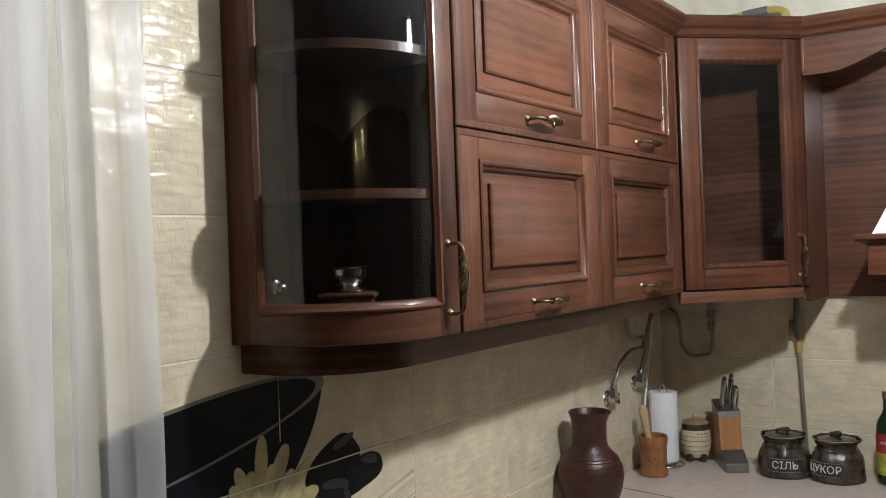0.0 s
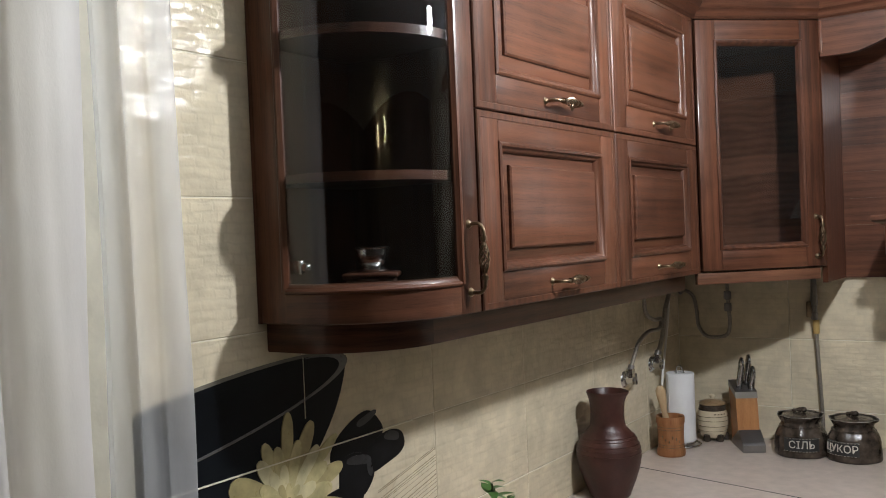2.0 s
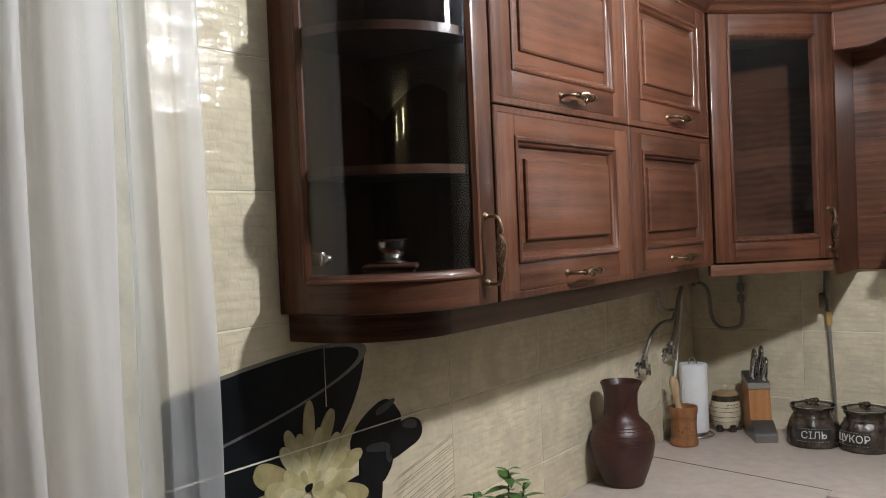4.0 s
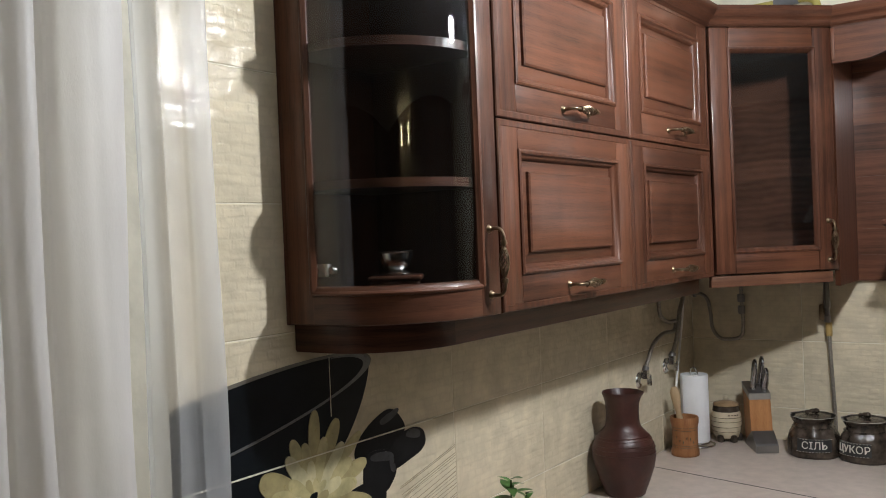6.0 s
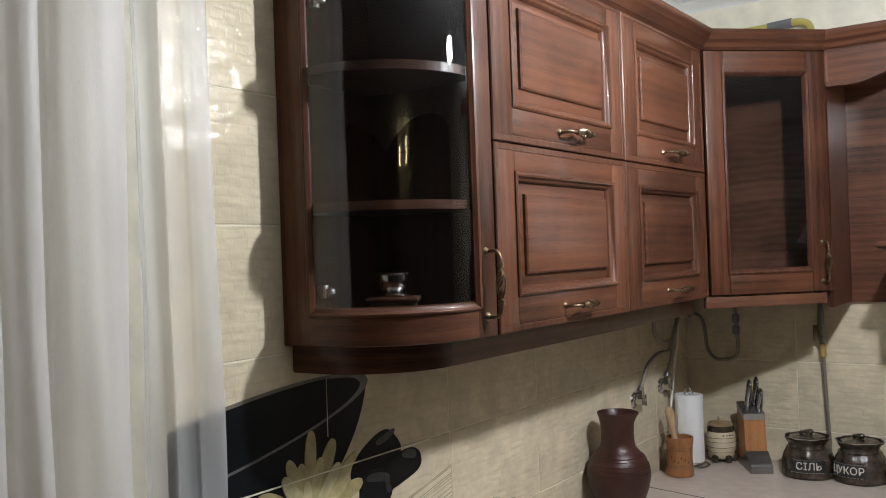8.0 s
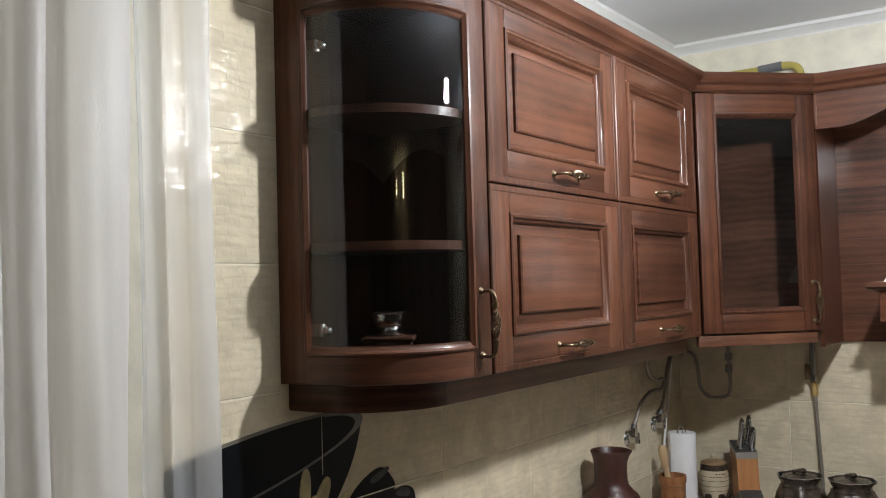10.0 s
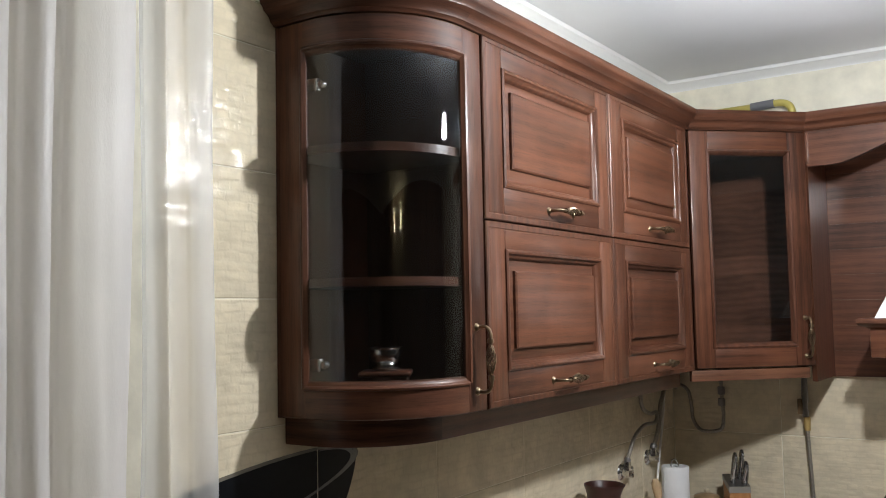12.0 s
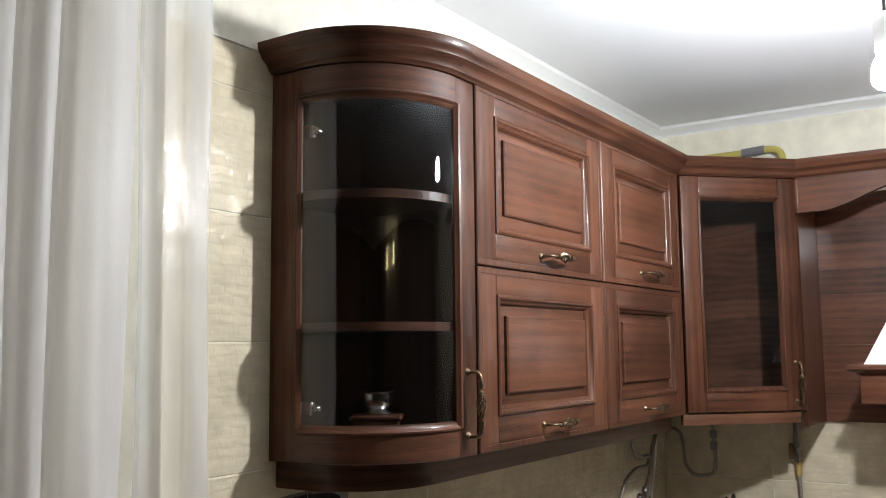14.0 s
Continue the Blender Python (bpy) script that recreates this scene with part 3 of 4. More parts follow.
# ---- diagonal corner unit ----
def corner_unit():
    h = ZT - ZB
    u = thing("corner_wall_cabinet", pose(FRONT, RUN, ZB, 0, 0, 45), "dark walnut corner cabinet with a smoked glass door", "cabinet", "wall cabinets on the tiled wall")
    inv = pose(FRONT, RUN, ZB, 0, 0, 45).inverted()

    def board(poly, z0, z1):
        return loft([[tuple(inv @ Vector((x, y, ZB + z))) for x, y in poly] for z in (z0, z1)])

    n = 0.024 * S2
    foot = [(WA + 0.002, RUN), (FRONT - 0.035, RUN), (BX - n, BY + n + 0.02), (BX, WB - 0.002), (WA + 0.002, WB - 0.002)]
    foot[1:3] = [(FRONT - 2 * n, RUN + 0.001), (BX - 0.001, BY + 2 * n)]
    part("bottom_board", board(foot, 0.0, 0.018), WOOD_IN, u)
    part("top_board", board(foot, h - 0.02, h - 0.002), WOOD_IN, u)
    part("side_panel", board([(BX - 0.018, BY + 0.045), (BX, BY + 0.030), (BX, WB - 0.002), (BX - 0.018, WB - 0.002)], -0.048, h - 0.002), WOOD_V, u)
    part("back_panel", board([(WA + 0.002, RUN + 0.02), (WA + 0.010, RUN + 0.02), (WA + 0.010, WB - 0.002), (WA + 0.002, WB - 0.002)], 0.018, h - 0.02), WOOD_IN2, u)
    part("back_panel", board([(WA + 0.010, WB - 0.010), (BX - 0.018, WB - 0.010), (BX - 0.018, WB - 0.002), (WA + 0.010, WB - 0.002)], 0.018, h - 0.02), WOOD_IN2, u)
    x0, x1, z0, z1 = 0.009, DIA + 0.002, 0.004, h - 0.005
    st, th = 0.060, 0.022
    d = part("door", box(x0, x0 + st, 0, th, z0, z1, 0.003), WOOD_V, u, "walnut frame with smoked glass", 30)
    part("stile", box(x1 - st, x1, 0, th, z0, z1, 0.003), WOOD_V, d, "", 30)
    part("rail", box(x0 + st, x1 - st, 0.0005, th, z0, z0 + 0.064, 0.002), WOOD_H, d, "", 30)
    part("rail", box(x0 + st, x1 - st, 0.0005, th, z1 - 0.064, z1, 0.002), WOOD_H, d, "", 30)
    rings = mirror_frame(x0 + st - 0.008, x1 - st + 0.008, z0 + 0.056, z1 - 0.056, 0.0, [(0.0, 0.002), (0.002, -0.003), (0.007, -0.005), (0.011, -0.002), (0.014, 0.003), (0.018, 0.010)])
    part("bead", loft(rings, True, False), WOOD_V, d, "", 40)
    g = part("pane", box(x0 + st, x1 - st, 0.009, 0.013, z0 + 0.064, z1 - 0.064), GLASS2, d, "smoked patterned glass pane")
    g.visible_shadow = False
    basket_handle(d, pose(0.366, 0, 1.571 - ZB, 0, 90, 0), 0.115, True)
    part("valance", box(-0.004, DIA - 0.008, 0.012, 0.03, -0.034, -0.001, 0.002), WOOD_VAL, u, "walnut strip with wavy grain", 30)


corner_unit()


# ---- hood surround on wall_b ----
def hood():
    u = thing("cooker_hood_surround", pose(BX, BY, ZB), "walnut cooker hood surround with an arched front board", "cooker hood")
    dep = WB - BY
    # arched board under the crown
    top, n = ZT - ZB, 24
    def low(x):
        u = max(0.0, x - 0.089)
        rise = 0.747 * u ** 1.355
        return 2.091 - ZB + rise / (1 + (rise / 0.085) ** 3) ** (1 / 3)
    xs = [0.004 + 0.62 * k / n for k in range(n + 1)]
    rings = [[(x, 0.0, low(x)), (x, 0.0, top), (x, 0.022, top), (x, 0.022, low(x))] for x in xs]
    part("arched_board", loft(rings), WOOD_H, u, "", 30)
    part("end_bead", box(0.001, 0.012, -0.004, 0.020, 2.100 - ZB, top - 0.008, 0.003), WOOD_V, u, "", 30)
    for k in range(9):
        z0, z1 = 1.432 - ZB + k * 0.0832, 1.432 - ZB + (k + 1) * 0.0832
        part("board", box(0.001, 1.0, dep - 0.016, dep - 0.002, z0, z1 - 0.0002), WOOD_H, u)
    # skirt with a moulded ledge and the white canopy above it
    x0, y0, y1 = 0.806 - BX, 1.30 - BY, dep - 0.018
    sk = part("skirt", box(x0, x0 + 0.6, y0, y1, 1.516 - ZB, 1.600 - ZB, 0.004), WOOD_H, u, "", 30)
    prof = [(-0.01, 1.598), (0.004, 1.598), (0.010, 1.603), (0.022, 1.606), (0.030, 1.613), (0.030, 1.622), (0.026, 1.626), (-0.01, 1.626)]
    part("ledge", sweep([(x0, y1), (x0, y0), (x0 + 0.6, y0), (x0 + 0.6, y1)][::-1], [(-o, z - ZB) for o, z in prof][::-1]), WOOD_H, sk, "", 30)
    a = [(x0 + 0.012, y0 + 0.012), (x0 + 0.588, y0 + 0.012), (x0 + 0.588, y1), (x0 + 0.012, y1)]
    b = [(x0 + 0.19, y0 + 0.17), (x0 + 0.41, y0 + 0.17), (x0 + 0.41, y1), (x0 + 0.19, y1)]
    part("canopy", loft([[(x, y, 1.626 - ZB) for x, y in a], [(x, y, 2.0 - ZB) for x, y in b], [(x, y, 2.19 - ZB) for x, y in b]]), HOODWHITE, u, "white painted sloping canopy")


hood()


# ---- worktop and base units ----
def worktops():
    ex, ey = 0.662, 1.052
    jy = 1.236              # the joint meets wall_a here and the front edge at ey + 0.05

    def slab(poly, z1):
        return loft([[(x, y, z) for x, y in poly] for z in (TOP - 0.038, z1)])

    setting("worktop_west", slab([(WA, -0.40), (ex, -0.40), (ex, ey + 0.05), (WA, jy)], TOP), COUNTER, "pale speckled laminate worktop", "worktop")
    bm = slab([(WA, jy + 0.0035), (ex, ey + 0.0535), (2.2, ey + 0.0535), (2.2, WB), (WA, WB)], TOP)
    box(ex + 0.0005, 2.2, ey, ey + 0.0535, TOP - 0.038, TOP - 0.0003, 0.0, 2, bm)
    setting("worktop_north", bm, COUNTER, "pale speckled laminate worktop meeting in the corner", "worktop")
    strip = loft([[(x, y, z) for x, y in ((WA + 0.004, jy + 0.0001), (ex, ey + 0.0501), (ex, ey + 0.0533), (WA + 0.004, jy + 0.0033))] for z in (TOP - 0.03, TOP + 0.0006)])
    tagged(part("joint_strip", strip, DARKJOINT), "dark metal strip in the joint of the worktops", "joint strip", "", "structure")
    for nm, x0, x1, y0, y1, r in (("base_cabinet", WA, 0.61, -0.40, 1.10, 0), ("base_cabinet", WA, 2.2, 1.105, WB, 0)):
        u = thing(nm, pose(0, 0, 0), "walnut base cabinet under the worktop", "cabinet")
        part("body", box(x0, x1, y0, y1, 0.1, TOP - 0.039), WOOD_V, u)
        part("plinth", box(x0, x1 - 0.04, y0 + 0.04, y1, 0.001, 0.0995), WOOD_H, u)


worktops()

# ---- lamp ----
def pendant():
    u = thing("pendant_lamp", pose(*LAMP), "bare white bulb hanging on a cord", "lamp")
    b = part("bulb", lathe([(0.010, -0.034), (0.020, -0.031), (0.027, -0.022), (0.029, -0.006), (0.026, 0.012), (0.019, 0.026), (0.014, 0.034)], 20), BULB, u, "lit white bulb", 60)
    part("socket", lathe([(0.017, 0.035), (0.020, 0.038), (0.020, 0.090), (0.010, 0.11)], 20), WHITEPIPE, u, "", 40)
    part("cord", tube([(0, 0, 0.105), (0, 0, 0.16), (0, 0, CEIL - LAMP[2] - 0.012)], 0.003, 8), BLACKP, u)
    part("ceiling_rose", lathe([(0.045, CEIL - LAMP[2] - 0.014), (0.045, CEIL - LAMP[2] - 0.006), (0.03, CEIL - LAMP[2] - 0.001)], 24), WHITEPIPE, u, "", 40)


pendant()


# ---- tiles ----
TW, TH = 0.4005, 0.2290
TILE_MESH = {}


def tile(w, h, parent, m):
    key = (round(w, 4), round(h, 4))
    if key not in TILE_MESH:
        g = 0.0010
        rings = [[(x0, y, z0), (x1, y, z0), (x1, y, z1), (x0, y, z1)] for x0, x1, z0, z1, y in
                 ((g, w - g, g, h - g, 0.0), (g, w - g, g, h - g, -0.0085), (g + 0.0015, w - g - 0.0015, g + 0.0015, h - g - 0.0015, -0.0098))]
        bm = loft(rings)
        TILE_MESH[key] = finish(bm, "tile", TILE)
    ob = new("tile", TILE_MESH[key])
    ob.parent = parent
    ob.matrix_basis = m
    return ob


def tiles():
    zg = [1.008 + TH * (k - 1) for k in range(0, 8)]
    ya = [-0.530] + [-0.166 + TW * k for k in range(0, 5)] + [WB]
    for y0, y1 in zip(ya, ya[1:]):
        for z0, z1 in zip(zg, zg[1:]):
            z0 = max(z0, TOP)
            z1 = min(z1, 2.236)
            if y1 - y0 < 0.02 or z1 - z0 < 0.02:
                continue
            tile(y1 - y0, z1 - z0, WALL_A, pose(WA - 0.0098, y0, z0, 0, 0, 90))
    xb = [WA, 0.444, 0.444 + TW, 0.444 + 2 * TW, 0.444 + 3 * TW, 0.444 + 4 * TW]
    zb = [TOP, 1.000, 1.229, 1.458]
    for x0, x1 in zip(xb, xb[1:]):
        for z0, z1 in zip(zb, zb[1:]):
            tile(x1 - x0, z1 - z0, WALL_B, pose(x0, WB + 0.0098, z0))


tiles()


# ---- printed mural on the tiles: flat inlays in the plane of wall_a ----
def flat(poly, lift, bm=None):
    return loft([[(WA - 0.003, y, z) for y, z in poly], [(WA + lift, y, z) for y, z in poly]], True, True, bm)


def ellipse(cy, cz, a, b, turn=0, n=48, lo=0.0, hi=360.0):
    t = radians(turn)
    out = []
    for k in range(n + 1 if hi - lo < 360 else n):
        w = radians(lo + (hi - lo) * k / n)
        p, q = a * math.cos(w), b * math.sin(w)
        out.append((cy + p * math.cos(t) - q * math.sin(t), cz + p * math.sin(t) + q * math.cos(t)))
    return out


def clip_left(poly, edge=-0.529):
    return [(max(y, edge), z) for y, z in poly]


def petal(cy, cz, ang, length, width):
    """Petal with a narrow foot and a broad rounded tip."""
    a, n, out = radians(ang), 14, []
    for side in (1, -1):
        for k in range(1, n):
            t = math.sin(math.pi / 2 * (k if side > 0 else n - k) / n)
            w = width * 0.56 * side * (0.25 + 0.75 * t ** 0.9) * (1 - t ** 4) ** 0.5 * (1 - (1 - t) ** 6)
            u = length * t
            out.append((cy + u * math.cos(a) - w * math.sin(a), cz + u * math.sin(a) + w * math.cos(a)))
    return out


def pebble(cy, cz, a, b, turn, seed):
    """Uneven rounded outline."""
    rnd = random.Random(seed)
    p, q = rnd.uniform(0, 6.28), rnd.uniform(0, 6.28)
    t, out = radians(turn), []
    for k in range(40):
        w = 2 * math.pi * k / 40
        r = 1 + 0.09 * math.sin(2 * w + p) + 0.06 * math.sin(3 * w + q)
        c, d = math.cos(w), math.sin(w)
        u, v = a * r * math.copysign(abs(c) ** 0.8, c), b * r * math.copysign(abs(d) ** 0.8, d)
        out.append((cy + u * math.cos(t) - v * math.sin(t), cz + u * math.sin(t) + v * math.cos(t)))
    return out


def mural():
    u = thing("tile_mural", pose(0, 0, 0), "printed tile mural of a black bowl, pale flower and dark stones", "mural")
    # bowl: outer body, mouth, grey rim that widens towards its tip
    body = [(-0.529, 0.905), (-0.529, 1.34)]
    body += [(-0.050 - 0.2 * d - 2.6 * d * d, 1.384 - d) for d in [0.022 * k for k in range(17)]]
    part("bowl_side", flat(body, 0.0010), BOWLBLK, u)
    part("bowl_edge", flat(clip_left(ellipse(-0.445, 1.3315, 0.405, 0.0575, 8.6)), 0.0013), BOWLEDGE, u)
    part("bowl_mouth", flat(clip_left(ellipse(-0.445, 1.329, 0.402, 0.0535, 8.6)), 0.0016), BOWLIN, u)
    rim = clip_left(ellipse(-0.445, 1.329, 0.402, 0.0535, 8.6, 40, -100, 40)) + clip_left(ellipse(-0.445, 1.3305, 0.380, 0.0515, 8.6, 40, -100, 40))[::-1]
    part("bowl_rim", flat(rim, 0.0022), RIMGREY, u)
    # flower: back petals long and narrow, front petals short and pale
    cy, cz = -0.223, 1.161
    rnd = random.Random(4)
    rows = (((-38, 0.15, 0.050), (-15, 0.172, 0.046), (14, 0.156, 0.042), (36, 0.168, 0.030), (63, 0.152, 0.043), (86, 0.160, 0.038), (111, 0.126, 0.036), (153, 0.142, 0.060), (180, 0.150, 0.052), (207, 0.145, 0.050)),
            ((-28, 0.115, 0.042), (2, 0.120, 0.040), (26, 0.118, 0.036), (46, 0.122, 0.034), (72, 0.112, 0.034), (98, 0.106, 0.034), (124, 0.108, 0.036), (166, 0.108, 0.040), (196, 0.108, 0.040)),
            ((-18, 0.075, 0.034), (14, 0.078, 0.032), (42, 0.074, 0.030), (68, 0.072, 0.028), (92, 0.070, 0.028), (118, 0.072, 0.030), (146, 0.075, 0.032), (178, 0.072, 0.034)),
            ((0, 0.040, 0.022), (38, 0.042, 0.020), (76, 0.038, 0.020), (112, 0.040, 0.020), (150, 0.040, 0.022)))
    for ring, row in enumerate(rows):
        for i, (ang, ln, wd) in enumerate(row):
            mt = (PETAL2, PETAL, PETAL3, PETAL)[ring] if i % 3 else (PETAL, PETAL3, PETAL, PETAL2)[ring]
            part("petal", flat(petal(cy, cz, ang + rnd.uniform(-2, 2), ln, wd), 0.0026 + 0.0004 * ring + 0.00003 * i), mt, u)
    part("flower_heart", flat(pebble(cy, cz + 0.004, 0.010, 0.007, 0, 2), 0.0044), BOWLIN, u)
    # stones with a dull sheen on their upper sides
    for sy, sz, a, b, tn, mt, lf in ((-0.025, 1.232, 0.080, 0.040, 24, STONE, 0.0014), (0.058, 1.196, 0.060, 0.034, 10, STONE, 0.0018), (0.004, 1.268, 0.030, 0.008, 14, STONE2, 0.0016), (0.082, 1.219, 0.026, 0.009, -14, STONE2, 0.0020),
                                     (-0.032, 1.165, 0.056, 0.042, -6, STONE, 0.0021), (-0.022, 1.193, 0.034, 0.010, -8, STONE2, 0.0023), (0.008, 1.172, 0.008, 0.018, 10, STONE2, 0.00235), (-0.10, 1.10, 0.09, 0.05, 0, STONE, 0.0020)):
        part("stone", flat(pebble(sy, sz, a, b, tn, round(1000 * sz)), lf), mt, u)
    # mat below the stones
    part("mat", flat([(-0.10, 0.92), (0.2335, 0.92), (0.2335, 1.165), (0.10, 1.135)], 0.0008), MATPALE, u)
    for k in range(26):
        o = 0.009 * k + rnd.uniform(-0.004, 0.004)
        w = rnd.uniform(0.0006, 0.0022)
        a, b = (0.232, 1.168 - o), (0.06 - 0.05 * rnd.random(), 1.122 - o * 0.98)
        part("mat_line", flat([a, b, (b[0] + 0.02, b[1] + 0.004 - 0.3 * w), (a[0], a[1] - w)], 0.0012 + 0.00004 * k), MATLINE, u)
    # pale joints that show across the print
    for z in (1.008, 1.237):
        part("tile_joint", flat([(-0.529, z - 0.0011), (0.15, z - 0.0011), (0.15, z + 0.0011), (-0.529, z + 0.0011)], 0.0042), GROUT, u)
    part("tile_joint", flat([(-0.1665, 1.300), (-0.1655, 1.300), (-0.1655, 1.41), (-0.1665, 1.41)], 0.0026), GROUT, u)


mural()


# ---- curtains ----
def curtain(name, plan, material, label, seed):
    """Cloth whose folds follow a plan of (x, y) turns; they open and lean a little on the way down."""
    rnd = random.Random(seed)
    ph = [rnd.uniform(0, 6.28) for _ in range(6)]
    line = spline([(x, y, 0.0) for x, y in plan], 9)
    mid = sum(p[0] for p in line) / len(line)
    m, grid = 64, []
    for j in range(m + 1):
        z = 0.04 + (CEIL - 0.075 - 0.04) * j / m
        deep = 0.80 + 0.16 * math.sin(1.9 * z + ph[0]) + 0.10 * (1.6 - z)
        row = []
        for i, p in enumerate(line):
            x, y = p[0], p[1]
            sway = 0.006 * math.sin(1.7 * z + 5 * y + ph[1]) + 0.003 * math.sin(4.1 * z + 13 * y + ph[2])
            drape = 0.0035 * math.sin(9 * z + 60 * y + ph[3]) * math.sin(3.1 * z + ph[4]) ** 2
            fine = 0.0007 * math.sin(170 * y + 3.0 * z + ph[5]) * math.sin(2.3 * z + 21 * y)
            row.append((max(mid + (x - mid) * deep + drape + fine, WA + 0.022), y + sway, z))
        grid.append(row)
    u = thing(name, pose(0, 0, 0), label, "curtain", "curtains at the window")
    part("cloth", loft(grid, False, False), material, u, "", 80)
    hem = [(p[0], p[1], 0.038) for p in grid[0]]
    part("hem", loft([hem, [(x + 0.002, y, z) for x, y, z in hem], [(x + 0.002, y, 0.075) for x, y, z in hem]], False, False), material, u)
    return u


FOLDS = [(0.112, -0.500), (0.116, -0.480), (0.122, -0.466), (0.129, -0.463), (0.134, -0.474), (0.131, -0.492), (0.122, -0.506), (0.113, -0.515), (0.108, -0.527), (0.112, -0.545),
         (0.124, -0.556), (0.130, -0.560), (0.124, -0.568), (0.112, -0.580), (0.108, -0.594), (0.118, -0.604), (0.126, -0.600)]
curtain("sheer_curtain", FOLDS, SHEER, "sheer white voile curtain hanging before the tiles", 3)
FOLDS = [(0.124, -0.652), (0.130, -0.634), (0.140, -0.632), (0.151, -0.648), (0.157, -0.672), (0.155, -0.698), (0.145, -0.722), (0.126, -0.733), (0.112, -0.738), (0.108, -0.752),
         (0.122, -0.760), (0.146, -0.757), (0.158, -0.766), (0.157, -0.782), (0.140, -0.795), (0.116, -0.800)]
rnd = random.Random(8)
y = -0.815
while y > -1.72:
    w, dp = rnd.uniform(0.05, 0.10), rnd.uniform(0.030, 0.055)
    FOLDS += [(0.112, y), (0.116 + dp * 0.7, y - 0.12 * w), (0.114 + dp, y - 0.42 * w), (0.114 + dp * 0.8, y - 0.80 * w), (0.116, y - 0.92 * w)]
    y -= w + 0.012
curtain("curtain", FOLDS, DENSE, "white satin voile curtain in deep folds", 8)
u = thing("curtain_rail", pose(0.130, 0, CEIL), "white ceiling rail that carries the curtains", "curtain rail")
part("track", box(-0.02, 0.02, -2.2, -0.45, -0.036, -0.001, 0.003), HOODWHITE, u, "", 30)


# ---- things on the worktop ----
def vase():
    u = thing("clay_jug", pose(0.1600, 0.920, TOP), "dark red-brown glazed clay jug", "vase")
    prof = [(0.052, 0.001), (0.0555, 0.004), (0.058, 0.013), (0.0705, 0.045), (0.0825, 0.082), (0.0885, 0.115), (0.0860, 0.142), (0.0755, 0.168), (0.0590, 0.186), (0.0490, 0.198), (0.0460, 0.215), (0.0455, 0.240), (0.0470, 0.265), (0.0515, 0.284), (0.0550, 0.293), (0.0540, 0.297), (0.0500, 0.291), (0.0430, 0.262), (0.0410, 0.235), (0.0430, 0.21)]
    prof = [(r, z * 0.965) for r, z in prof]

    def lip(a, z):
        d = (a - 0.15 + math.pi) % (2 * math.pi) - math.pi
        return 1 + 0.13 * math.exp(-(d / 0.34) ** 2) * max(0.0, (z - 0.253) / 0.033) ** 1.5

    part("jug_body", lathe(prof, 72, None, lip), CLAY, u, "", 50)
    for z, r in ((0.166, 0.0722), (0.159, 0.0768), (0.145, 0.0830), (0.135, 0.0862), (0.122, 0.0876)):
        part("throwing_ring", lathe([(r - 0.001, z - 0.002), (r + 0.0010, z), (r - 0.001, z + 0.002)], 48), CLAY, u, "", 60)


def mortar():
    u = thing("wooden_mortar", pose(0.152, 1.411, TOP), "turned beech mortar with dark painted bands", "mortar")
    prof = [(0.043, 0.001), (0.0445, 0.004), (0.0445, 0.018), (0.0415, 0.024), (0.0405, 0.06), (0.0415, 0.098), (0.0445, 0.106), (0.0450, 0.122), (0.043, 0.126), (0.039, 0.124), (0.036, 0.10), (0.034, 0.04), (0.01, 0.035)]
    part("cup", lathe(prof, 40), BEECH_DARK, u, "", 40)
    for z in (0.030, 0.037, 0.085, 0.093, 0.100):
        part("painted_band", lathe([(0.0405, z - 0.0012), (0.0422, z), (0.0405, z + 0.0012)], 40), STEM, u)
    for k in range(7):
        a = radians(-60 + (k - 3) * 16)
        part("painted_leaf", lathe([(0.001, -0.001), (0.006 - 0.0006 * abs(k - 3), 0.0), (0.001, 0.001)], 8), STEM, u, "", None,
             pose(0.0405 * math.cos(a), 0.0405 * math.sin(a), 0.056 + 0.008 * math.cos(k * 1.9)) @ pose(0, 0, 0, 0, 90, 0) @ pose(0, 0, 0, 0, 0, 0))
    p = thing("pestle", pose(0.147, 1.416, TOP + 0.040), "pale beech pestle leaning in the mortar", "pestle")
    axis = Vector((-0.023, -0.014, 0.180))
    pts = [axis * (k / 12) for k in range(13)]
    part("shaft", tube(pts, 0.01, 14, rad=lambda t: 0.015 if t < 0.2 else (0.0125 + 0.003 * math.sin(9 * t)) * (1 if t < 0.97 else 0.6)), BEECH_PALE, p, "", 60)


